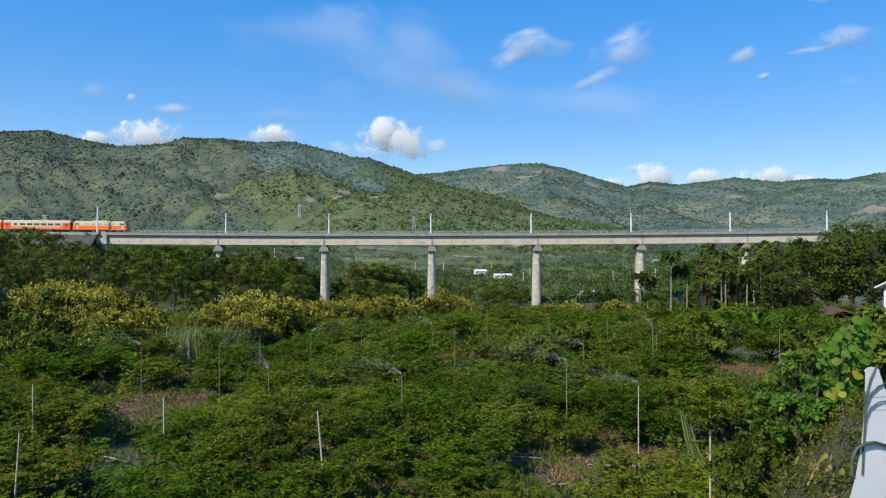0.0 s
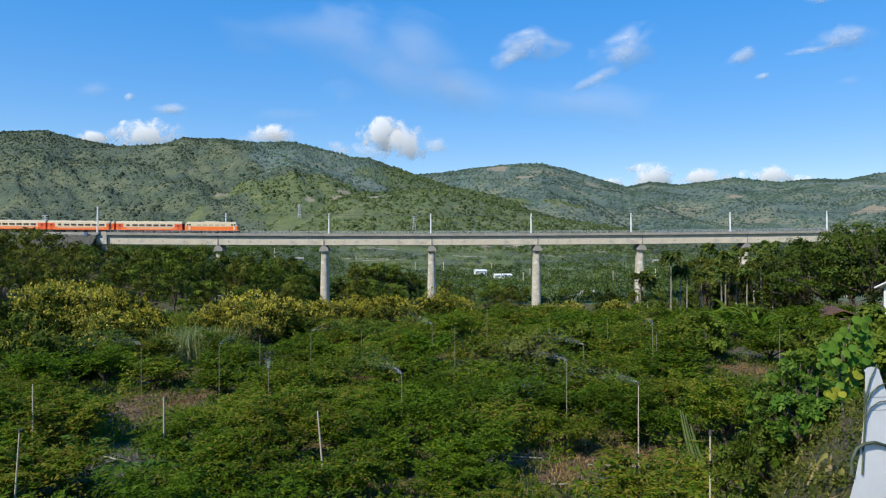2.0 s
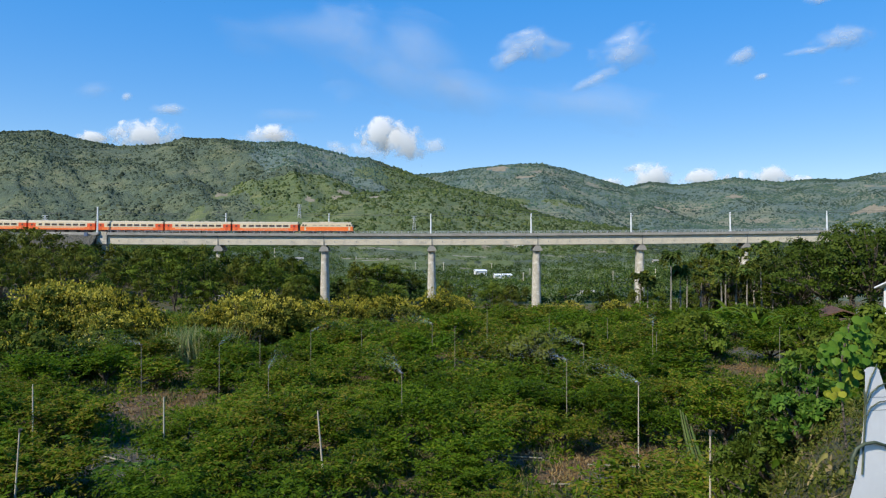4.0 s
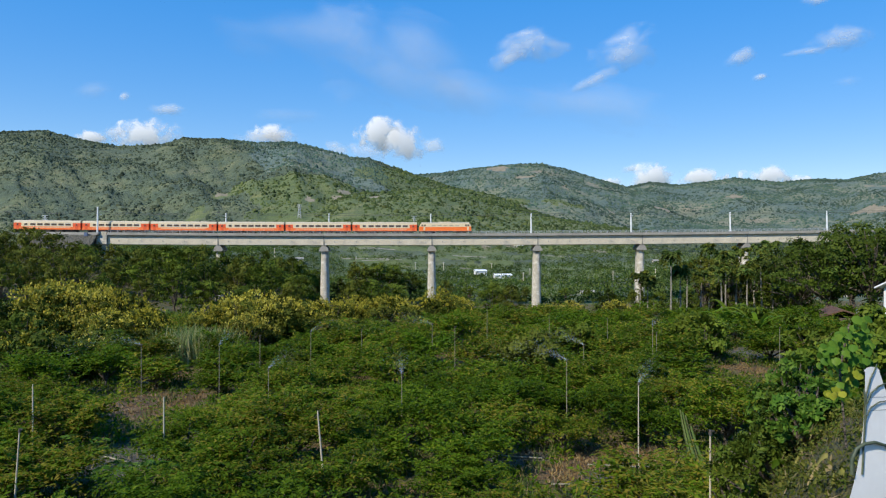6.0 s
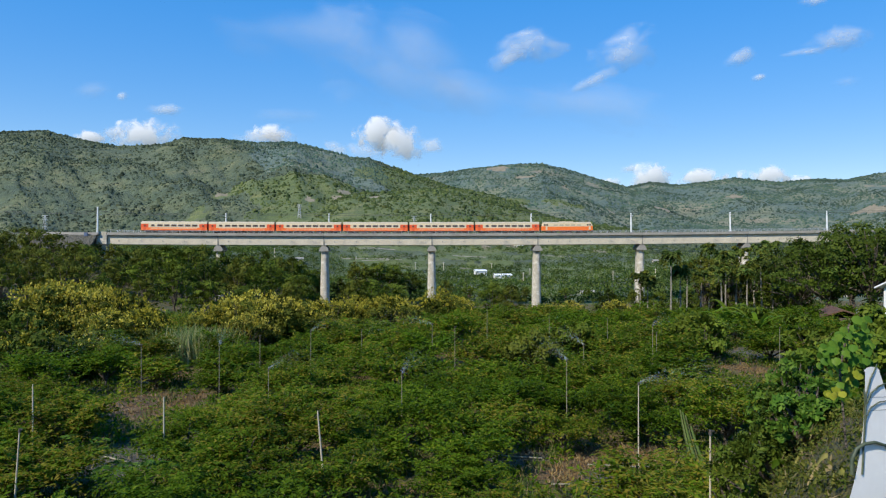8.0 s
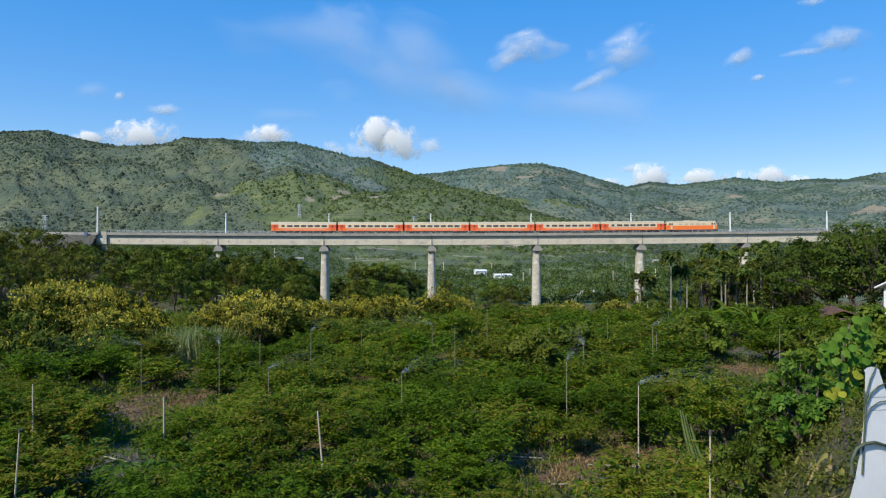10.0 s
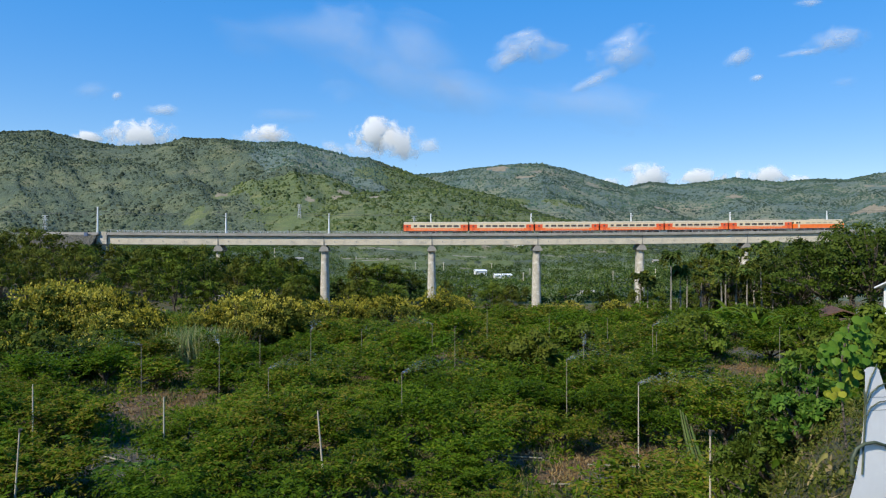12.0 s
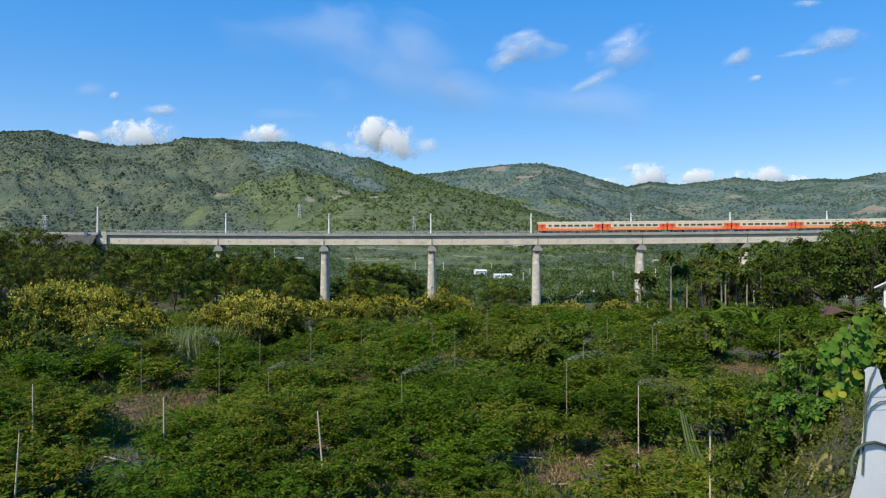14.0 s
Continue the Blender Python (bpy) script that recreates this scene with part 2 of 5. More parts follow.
def cloud_mat(name, cover, density, scale, stretch, edge_soft, ragged=2.6):
    """A thin cloud: white, with a soft ragged edge from noise inside an oval."""
    m, n, l, p = node_mat(name)
    tc = n.new("ShaderNodeTexCoord")
    info = n.new("ShaderNodeObjectInfo")
    sub = n.new("ShaderNodeVectorMath")
    sub.operation = "MULTIPLY_ADD"
    sub.inputs[1].default_value, sub.inputs[2].default_value = (2, 2, 0), (-1, -1, 0)
    l.new(tc.outputs["UV"], sub.inputs[0])
    ln = n.new("ShaderNodeVectorMath")
    ln.operation = "LENGTH"
    l.new(sub.outputs[0], ln.inputs[0])
    mp = n.new("ShaderNodeVectorMath")
    mp.operation = "MULTIPLY_ADD"
    mp.inputs[1].default_value = (scale / stretch, scale, scale)
    sc = n.new("ShaderNodeVectorMath")
    sc.operation = "SCALE"
    sc.inputs[0].default_value = (37, 71, 13)
    l.new(info.outputs["Random"], sc.inputs["Scale"])
    l.new(tc.outputs["Object"], mp.inputs[0])
    l.new(sc.outputs[0], mp.inputs[2])
    nz = noise_node(n, l, 1.0, 4, 0.48, mp.outputs[0])
    nz.inputs["Distortion"].default_value = 0.4
    a = n.new("ShaderNodeMath")
    a.operation = "MULTIPLY_ADD"
    a.inputs[1].default_value, a.inputs[2].default_value = ragged, cover
    l.new(nz.outputs["Fac"], a.inputs[0])
    b = n.new("ShaderNodeMath")
    b.operation = "SUBTRACT"
    l.new(a.outputs[0], b.inputs[0])
    l.new(ln.outputs["Value"], b.inputs[1])
    r = n.new("ShaderNodeMapRange")
    r.interpolation_type = "SMOOTHSTEP"
    r.inputs["From Min"].default_value, r.inputs["From Max"].default_value = 0.0, edge_soft
    r.inputs["To Max"].default_value = density
    l.new(b.outputs[0], r.inputs["Value"])
    p.inputs["Base Color"].default_value = (0.60, 0.60, 0.60, 1)
    p.inputs["Roughness"].default_value = 1
    p.inputs["Specular IOR Level"].default_value = 0
    t = n.new("ShaderNodeBsdfTransparent")
    mix = n.new("ShaderNodeMixShader")
    l.new(r.outputs[0], mix.inputs[0])
    l.new(t.outputs[0], mix.inputs[1])
    l.new(p.outputs[0], mix.inputs[2])
    l.new(mix.outputs[0], n["Material Output"].inputs[0])
    return m


M["cumulus"] = cloud_mat("cumulus_white", 0.05, 0.88, 0.012, 1.0, 0.6, 1.7)
M["haze_cumulus"] = cloud_mat("thin_cumulus_white", -0.1, 0.5, 0.012, 1.2, 0.7, 1.6)
M["wisp"] = cloud_mat("wispy_cloud_white", 0.02, 0.54, 0.009, 1.5, 0.95, 1.6)
M["veil"] = cloud_mat("veil_cloud_white", -0.4, 0.22, 0.0035, 2.0, 1.4)


# ---------------------------------------------------------------- helpers
def smooth(x, a=0.0, b=1.0):
    t = np.clip((np.asarray(x, float) - a) / (b - a), 0, 1)
    return t * t * (3 - 2 * t)


def vnoise(x, y, seed=0):
    x, y = np.asarray(x, float), np.asarray(y, float)
    xi, yi = np.floor(x).astype(np.int64), np.floor(y).astype(np.int64)
    fx, fy = x - xi, y - yi
    fx, fy = fx * fx * (3 - 2 * fx), fy * fy * (3 - 2 * fy)

    def h(i, j):
        v = (i * 374761393 + j * 668265263 + seed * 974634777) & 0xFFFFFFFF
        v = ((v ^ (v >> 13)) * 1274126177) & 0xFFFFFFFF
        return ((v ^ (v >> 16)) & 0xFFFF) / 65535.0
    a = h(xi, yi) * (1 - fx) + h(xi + 1, yi) * fx
    b = h(xi, yi + 1) * (1 - fx) + h(xi + 1, yi + 1) * fx
    return a * (1 - fy) + b * fy


def fbm(x, y, octaves=4, seed=0):
    out, amp = 0.0, 0.5
    for k in range(octaves):
        out = out + amp * (vnoise(x * 2 ** k, y * 2 ** k, seed + k) - 0.5)
        amp *= 0.5
    return out * 2


def raw_mesh(name, verts, faces, materials, indices=None, shade=False):
    """A mesh from arrays; faces is an (n, k) array."""
    verts, faces = np.asarray(verts, np.float32), np.asarray(faces, np.int32)
    me = bpy.data.meshes.new(name)
    n, k = faces.shape
    me.vertices.add(len(verts))
    me.vertices.foreach_set("co", verts.ravel())
    me.loops.add(n * k)
    me.loops.foreach_set("vertex_index", faces.ravel())
    me.polygons.add(n)
    me.polygons.foreach_set("loop_start", np.arange(0, n * k, k, dtype=np.int32))
    for m in materials:
        me.materials.append(m)
    if indices is not None:
        me.polygons.foreach_set("material_index", np.asarray(indices, np.int32))
    if shade:
        me.polygons.foreach_set("use_smooth", np.ones(n, bool))
    me.update(calc_edges=True)
    return me


def part(name, me, material, parent, label="", at=None):
    """One mesh object under a thing or under a part; me is a bmesh or a mesh."""
    if isinstance(me, bmesh.types.BMesh):
        d = bpy.data.meshes.new(name)
        me.to_mesh(d)
        me.free()
        me = d
    if material is not None and not me.materials:
        me.materials.append(material)
    ob = new(name, me)
    ob.parent = parent
    if at is not None:
        ob.matrix_basis = at
    if label:
        tagged(ob, label)
    return ob


def box(bm, x0, x1, y0, y1, z0, z1, bevel=0.0):
    made = bmesh.ops.create_cube(bm, size=1, matrix=Matrix.Translation(((x0 + x1) / 2, (y0 + y1) / 2, (z0 + z1) / 2))
                                 @ Matrix.Diagonal((abs(x1 - x0), abs(y1 - y0), abs(z1 - z0), 1)))
    if bevel:
        edges = list({e for v in made["verts"] for e in v.link_edges})
        bmesh.ops.bevel(bm, geom=edges, offset=bevel, segments=2, affect="EDGES", profile=0.5)
    return bm


def boxed(*a, bevel=0.0):
    return box(bmesh.new(), *a, bevel=bevel)


def tube_mesh(name, paths, material, sides=6):
    """Tapered tubes along paths of (point, radius)."""
    verts, faces = [], []
    for path in paths:
        base = len(verts)
        for k, (p, r) in enumerate(path):
            p = Vector(p)
            q = Vector(path[min(k + 1, len(path) - 1)][0]) - Vector(path[max(k - 1, 0)][0])
            q = q.normalized() if q.length > 1e-6 else Vector((0, 0, 1))
            u = q.cross(Vector((0.3, 1, 0.1))).normalized()
            w = q.cross(u)
            for j in range(sides):
                a = 2 * math.pi * j / sides
                verts.append(p + (u * math.cos(a) + w * math.sin(a)) * r)
        for k in range(len(path) - 1):
            for j in range(sides):
                a, b = base + k * sides + j, base + k * sides + (j + 1) % sides
                faces.append((a, b, b + sides, a + sides))
    return raw_mesh(name, verts, faces, [material], shade=True)


def leaves_mesh(name, centres, outward, length, width, material, rng, droop=0.3, fold=0.25, flat=0.5, wild=0.6, faced=False):
    """Folded leaves, two faces each: centres (n, 3), outward (n, 3) the way each points, or faces where faced."""
    n = len(centres)
    d = outward + rng.normal(0, 0.55, (n, 3))
    d[:, 2] -= droop
    d /= np.linalg.norm(d, axis=1)[:, None] + 1e-9
    if faced:
        o = outward / (np.linalg.norm(outward, axis=1)[:, None] + 1e-9)
        d = rng.normal(0, 1, (n, 3))
        d -= 0.85 * o * (d * o).sum(1)[:, None]
        d[:, 2] -= droop
        d /= np.linalg.norm(d, axis=1)[:, None] + 1e-9
        outward = o * 3.0
    up = np.array([0, 0, 1.0]) * flat + rng.normal(0, wild, (n, 3)) + outward * 0.4
    side = np.cross(d, up)
    side /= np.linalg.norm(side, axis=1)[:, None] + 1e-9
    nor = np.cross(side, d)
    ln = length * rng.uniform(0.65, 1.3, (n, 1))
    wd = width * rng.uniform(0.7, 1.25, (n, 1))
    base = centres
    tip = centres + d * ln
    mid = centres + d * ln * 0.45 + nor * wd * fold
    verts = np.stack([base, mid + side * wd * 0.5, tip, mid - side * wd * 0.5], 1).reshape(-1, 3)
    k = np.arange(n)[:, None] * 4
    faces = np.concatenate([k + [[0, 1, 2]], k + [[0, 2, 3]]], 1).reshape(-1, 3)
    return raw_mesh(name, verts, faces, [material])


def blob_points(rng, centres, radii, count, shell=0.55):
    """Points in the outer shells of several blobs, and their outward ways."""
    w = radii ** 2 / (radii ** 2).sum()
    which = rng.choice(len(centres), count, p=w)
    d = rng.normal(0, 1, (count, 3))
    d /= np.linalg.norm(d, axis=1)[:, None]
    r = radii[which, None] * (shell + (1 - shell) * rng.random((count, 1)) ** 0.6)
    return centres[which] + d * r * [1, 1, 0.8], d


# ---------------------------------------------------------------- the land
TRACK_TURN = math.radians(1.956)
TRACK_Y = 210.95


def deck_z(x):
    """Height of the slab's underside along the viaduct: a slight sag, rising to one end."""
    return 10.86 + 0.0028 * x + 5.2e-5 * x * x


def on_track(s, side=0.0):
    """The place s metres along the track, side metres towards the far side."""
    x = s * math.cos(TRACK_TURN) - side * math.sin(TRACK_TURN)
    y = TRACK_Y + s * math.sin(TRACK_TURN) + side * math.cos(TRACK_TURN)
    return x, y


LENS = 1207.3
# skylines of the three hills: (bearing, height over the eye), both in thousandths of the distance
NEAR_RIDGE = [(-980, 160), (-730, 176), (-650, 173), (-587, 175), (-525, 161), (-475, 152), (-418, 154), (-380, 165), (-318, 160), (-268, 156), (-219, 158),
              (-177, 148), (-136, 136), (-107, 133), (-70, 119), (-36, 107), (13, 92), (71, 79), (129, 57), (179, 42), (262, 30), (430, 10), (700, 0)]
FAR_RIDGE = [(-980, 80), (-300, 92), (-70, 107), (5, 112), (55, 119), (96, 123), (146, 125), (187, 115), (229, 103), (270, 92), (303, 99), (345, 94),
             (394, 99), (427, 105), (494, 98), (543, 103), (593, 102), (618, 107), (649, 112), (840, 117), (1100, 100)]
LOBE = [(-420, 0), (-340, 20), (-285, 38), (-235, 57), (-186, 70), (-136, 84), (-70, 88), (-20, 92), (38, 80), (96, 65), (179, 46), (262, 34), (345, 24), (430, 10), (600, 0)]


def skyline(table, u):
    t = np.array(table, float) / 1000
    return np.interp(u, t[:, 0], t[:, 1])


def land(x, y):
    """Height of the ground."""
    x, y = np.asarray(x, float), np.asarray(y, float)
    r = np.hypot(x, y)
    z = 0.25 * fbm(x / 9, y / 9, 3, 5)
    z = z - 11.0 * smooth(y, 40, 190)
    # knoll and railway embankment on the left
    z = z + 15.0 * smooth(-x, 62, 118) * smooth(y, 95, 195) + 4.5 * smooth(-x, 18, 60) * smooth(y, 85, 130) * (1 - smooth(y, 175, 205))
    z = z + 3.0 * smooth(x, 35, 110) * smooth(y, 90, 180)
    bank = smooth(9 - np.abs(y - (TRACK_Y + 0.034 * x)), 0, 5.5) * smooth(-x, 101, 106)
    z = z * (1 - bank) + (deck_z(x) + 0.3) * bank
    # valley floor rising behind the viaduct
    z = z + 11 * smooth(y, 330, 900) + 0.02 * np.maximum(y - 600, 0) * smooth(y, 600, 900)
    z = z + 1.6 * fbm(x / 60, y / 60, 3, 9) * smooth(y, 230, 330)
    # road bank at the viewer's feet, running off to the right
    edge = x - (0.9 + 0.52 * y)
    bank_h = 5.4 * (1 - smooth(y, 5, 26))
    bank = np.maximum(bank_h * smooth(1 + edge / 3.8), 5.4 * (1 - smooth(y, 1.6, 8)) * (1 - smooth(-y, 12, 40)))
    z = np.where(y < 30, np.maximum(z, bank - 0.35 * smooth(0.4 - bank, 0, 0.4)), z)
    # hills
    depth = np.where(y > 0, np.maximum(y, 0.42 * r), 0.42 * r)
    u = np.where(y > 0.3 * r, x / np.maximum(y, 1e-6), np.sign(x + 1e-9) * 3.0)
    u = np.clip(u, -1.1, 1.1)
    gully = fbm(u * 8 + depth / 700, depth / 420 - u * 2.5, 5, 21)
    for table, foot, top, back, wob in ((LOBE, 560, 1050, 1600, 0.16), (NEAR_RIDGE, 620, 1750, 2600, 0.18), (FAR_RIDGE, 1300, 2900, 4200, 0.2)):
        top_z = EYE - 4 + skyline(table, u) * top
        shape = np.clip((depth - foot) / (top - foot), 0, 1)
        shape = 0.55 * smooth(shape) + 0.45 * shape
        fall = 1 - smooth(depth, top, back) * 0.8
        side = 4 * shape * (1 - shape)
        hill = -3 + (top_z + 3) * np.clip(shape * fall + wob * side * gully * (depth < top), 0, 1.0)
        z = np.where(depth > foot, np.maximum(z, hill), z)
    return z


def build_land():
    front = np.radians(np.linspace(-42, 42, 540))
    rest = np.radians(np.concatenate([np.linspace(45, 180, 34), np.linspace(184, 315, 33)]))
    ang = np.concatenate([front, rest])
    rad = np.concatenate([[0.001, 0.6], np.geomspace(1.6, 60, 90), np.geomspace(61.5, 4700, 300)])
    A, R = np.meshgrid(ang, rad)
    X, Y = R * np.sin(A) + 0.3, R * np.cos(A) - 1.0
    Z = land(X, Y)
    na, nr = len(ang), len(rad)
    verts = np.stack([X, Y, Z], -1).reshape(-1, 3)
    i, j = np.meshgrid(np.arange(nr - 1), np.arange(na), indexing="ij")
    j2 = (j + 1) % na
    faces = np.stack([i * na + j, i * na + j2, (i + 1) * na + j2, (i + 1) * na + j], -1).reshape(-1, 4)
    rr, aa = R[i, j].ravel(), A[i, j].ravel()
    cx, cy = X[i, j].ravel(), Y[i, j].ravel()
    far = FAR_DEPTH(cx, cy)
    # the basin's shade and haze come from the same blued ground colour
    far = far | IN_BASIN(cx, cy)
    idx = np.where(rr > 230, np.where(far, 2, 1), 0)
    idx = np.where(ON_LOBE(cx, cy) | ((rr > 225) & (cy < 660) & (fbm(cx / 40, cy / 40, 3, 71) > -0.12)), 5, idx)
    # worn bare patches and the gravel spots between the trees
    spots = 0 * rr
    for bx, by, br in BARE:
        spots = np.maximum(spots, 1 - np.hypot(cx - bx, (cy - by) * 0.8) / br + 0.5 * fbm(cx * 1.3, cy * 1.3, 3, 3))
    idx = np.where((spots > 0.25) & (rr < 230), 3, idx)
    grey = 0 * rr
    for bx, by, br in GREY:
        grey = np.maximum(grey, 1 - np.hypot(cx - bx, (cy - by) * 0.8) / br + 0.5 * fbm(cx * 1.5, cy * 1.5, 3, 8))
    idx = np.where((grey > 0.25) & (rr < 240), 4, idx)
    for spots_list, code, seed in ((HILL_GREEN, 5, 31), (HILL_BARE, 6, 33)):
        v = 0 * rr
        for bx, by, br in spots_list:
            v = np.maximum(v, 1 - np.hypot((cx - bx) * 0.6, (cy - by) * 0.35) / br + 0.7 * fbm(cx / 30, cy / 30, 3, seed))
        idx = np.where((v > 0.3) & (rr > 230), code, idx)
    me = raw_mesh("ground", verts, faces, [M["soil"], M["hillside"], M["hazed_hillside"], M["bare_soil"], M["grey_gravel"], M["meadow"], M["hill_scar"]], idx, True)
    tagged(new("ground", me), "orchard soil, valley floor and wooded hills", "ground", kind="structure")


def ON_LOBE(x, y):
    """The sunny farmed spur in front of the wooded hill."""
    u = x / np.maximum(y, 1)
    spur = (y > 640) & (y < 1090 + 120 * fbm(x / 90, y / 90, 3, 61)) & (u > -0.30 + 0.1 * fbm(x / 60, y / 60, 3, 63)) & (u < 0.3)
    return spur | ((y >= 1000) & (y < 1900) & (u > -0.09 + 0.12 * fbm(x / 120, y / 120, 3, 65)) & (u < 0.3) & ~FAR_DEPTH(x, y))


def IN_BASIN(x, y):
    """The wooded basin between the long ridge and the spur, its shade painted."""
    # this region only selects the blued ground and leaf colours
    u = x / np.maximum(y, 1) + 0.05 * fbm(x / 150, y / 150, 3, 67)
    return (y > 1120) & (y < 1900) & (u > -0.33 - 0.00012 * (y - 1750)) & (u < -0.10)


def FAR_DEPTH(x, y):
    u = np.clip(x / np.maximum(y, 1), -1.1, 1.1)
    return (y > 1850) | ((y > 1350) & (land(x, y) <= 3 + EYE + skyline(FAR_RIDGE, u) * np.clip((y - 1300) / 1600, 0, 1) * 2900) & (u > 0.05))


def spot(px, py, z=0.0):
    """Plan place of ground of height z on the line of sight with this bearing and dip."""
    d = (EYE - z) * LENS / (py - 441)
    return (px - 784) / LENS * d, d


BARE = [(*spot(272, 722), 3.0), (*spot(1085, 825), 1.9), (*spot(1150, 818), 1.5), (*spot(1000, 850), 1.2), (*spot(1335, 660), 2.4), (*spot(1310, 705), 1.0), (*spot(820, 636), 2.6),
        (*spot(300, 665), 2.0), (*spot(430, 628), 2.4), (*spot(1190, 585), 5), (*spot(60, 760), 1.2), (*spot(45, 845), 1.5), (*spot(1290, 745), 0.7)]
GREY = [(*spot(205, 828), 1.9), (*spot(195, 860), 0.9), (*spot(900, 815), 1.3), (*spot(1350, 625), 3.0), (*spot(1060, 862), 0.8),
        (-104, 200, 4.5), (-110, 201, 3)]


def sight(px, py, start=230.0):
    """The first ground met along a line of sight: for placing far things on the slopes."""
    d = np.geomspace(start, 4000, 6000)
    x, z = (px - 784) / LENS * d, EYE - (py - 441) / LENS * d
    k = int(np.argmax(land(x, d) >= z))
    return float(x[k]), float(d[k]), float(land(x[k], d[k]))


HILL_BARE = [(*sight(px, py)[:2], r * 0.62) for px, py, r in ((548, 356, 13), (610, 342, 14), (597, 352, 10), (1166, 368, 40), (928, 314, 40), (1046, 327, 34), (880, 299, 55), (1000, 333, 18),
             (1540, 372, 45), (1550, 330, 40), (1080, 375, 14), (660, 350, 10), (1300, 350, 30), (390, 345, 14), (860, 440, 10), (822, 476, 7), (905, 437, 10), (1060, 446, 9))]
HILL_GREEN = [(*sight(px, py)[:2], r * 0.75) for px, py, r in ((520, 392, 26), (470, 388, 16), (620, 380, 20), (392, 348, 22), (345, 385, 22), (800, 362, 12), (560, 366, 10))]
build_land()


# ---------------------------------------------------------------- the viaduct
PIERS = [-100.8, -68.1, -36.3, -3.5, 29.0, 61.4, 94.3, 127.8, 160.5, 193]
FACE = -3.4          # near edge of the slab, from the track's middle


def track_pose(s, side=0.0, up=0.0):
    x, y = on_track(s, side)
    slope = math.degrees(math.atan(0.0028 + 1.04e-4 * s))
    return pose(x, y, deck_z(x) + up, 0, -slope, math.degrees(TRACK_TURN))


def prism(profile, x0, x1, slices=1):
    """A profile of (y, z) drawn out along x."""
    bm = bmesh.new()
    rings = []
    for k in range(slices + 1):
        x = x0 + (x1 - x0) * k / slices
        rings.append([bm.verts.new((x, y, z)) for y, z in profile])
    n = len(profile)
    for a, b in zip(rings, rings[1:]):
        for k in range(n):
            bm.faces.new((a[k], a[(k + 1) % n], b[(k + 1) % n], b[k]))
    bm.faces.new(rings[0][::-1])
    bm.faces.new(rings[-1])
    bmesh.ops.recalc_face_normals(bm, faces=bm.faces)
    return bm


def build_viaduct():
    via = tagged(new("railway_viaduct"), "pale concrete railway viaduct on tall round-ended piers across the valley", "viaduct")
    for a, b in zip(PIERS, PIERS[1:]):
        mid, half = (a + b) / 2, (b - a) / 2 - 0.06
        at = track_pose(mid)
        girder = part("girder", prism([(-2.75, -0.02), (2.75, -0.02), (2.6, -2.6), (2.45, -2.75), (-2.45, -2.75), (-2.6, -2.6)], -half, half),
                      M["concrete"], via, "pale concrete box girder", at)
        # drain spouts and joints between the cast segments
        for k in range(5):
            x = -half + (k + 0.5) * 2 * half / 5
            part("drain_spout", boxed(x - 0.12, x + 0.12, -2.78, -2.62, -1.75, -1.45), M["grey_edge"], girder)
        part("deck_slab", prism([(FACE + 0.12, 0.0), (FACE, 0.12), (FACE, 0.3), (-FACE, 0.3), (-FACE, 0.12), (-FACE - 0.12, 0.0)], -half, half), M["grey_edge"], via, "grey concrete slab", at)
        for side in (FACE, -FACE - 0.22):
            para = part("parapet", boxed(-half, half, side, side + 0.22, 0.3, 0.92), M["grey_edge"], via, "low grey concrete parapet", at)
            rails = bmesh.new()
            for z in (1.25, 1.6):
                box(rails, -half, half, side + 0.08, side + 0.14, z, z + 0.05)
            part("handrail", rails, M["steel"], para)
            for k in range(16):
                x = -half + (k + 0.5) * 2 * half / 16
                part("post", RAIL_POST, None, para, at=pose(x, side + 0.11, 0.92))
        part("ballast_bed", boxed(-half, half, -2.2, 2.2, 0.3, 0.52), M["ballast"], via, "brown-grey track ballast", at)
        rail = bmesh.new()
        for y in (-0.57, 0.50):
            box(rail, -half, half, y, y + 0.07, 0.52, 0.66)
        part("rail", rail, M["wire"], via, "steel rails", at)
    for k, s in enumerate(PIERS[1:-1]):
        x, y = on_track(s)
        top = deck_z(x) - 2.75
        foot = float(land(x, y)) - 1.0
        bm = bmesh.new()
        rings = []
        levels = [(foot, 1.42, 2.1), (foot + (top - foot) * 0.5, 1.27, 2.0), (top - 1.8, 1.08, 1.9), (top - 1.75, 1.1, 1.9)]
        for z, rx, ry in levels:
            ring = []
            for j in range(28):
                t = 2 * math.pi * j / 28
                c, q = math.cos(t), math.sin(t)
                ring.append(bm.verts.new((rx * math.copysign(abs(c) ** 0.75, c), ry * math.copysign(abs(q) ** 0.75, q), z)))
            rings.append(ring)
        for a, b in zip(rings, rings[1:]):
            for j in range(28):
                f = bm.faces.new((a[j], a[(j + 1) % 28], b[(j + 1) % 28], b[j]))
                f.smooth = True
        bm.faces.new(rings[-1])
        pier = part("pier", bm, M["old_concrete"], via, "stained concrete pier with a flared head", pose(x, y, 0, 0, 0, math.degrees(TRACK_TURN)))
        half_cap = [(1.2, -1.8), (1.38, -1.74), (1.44, -1.36), (1.3, -1.26), (1.2, -0.9), (0.98, -0.55), (0.72, -0.32), (0.62, 0.02)]
        cap = prism([(-a, top + b) for a, b in half_cap] + [(a, top + b) for a, b in half_cap[::-1]], -2.6, 2.6)
        bmesh.ops.rotate(cap, verts=cap.verts, matrix=Matrix.Rotation(math.pi / 2, 3, "Z"))
        box(cap, -0.16, 0.16, -2.79, -2.2, top + 0.02, top + 2.7)
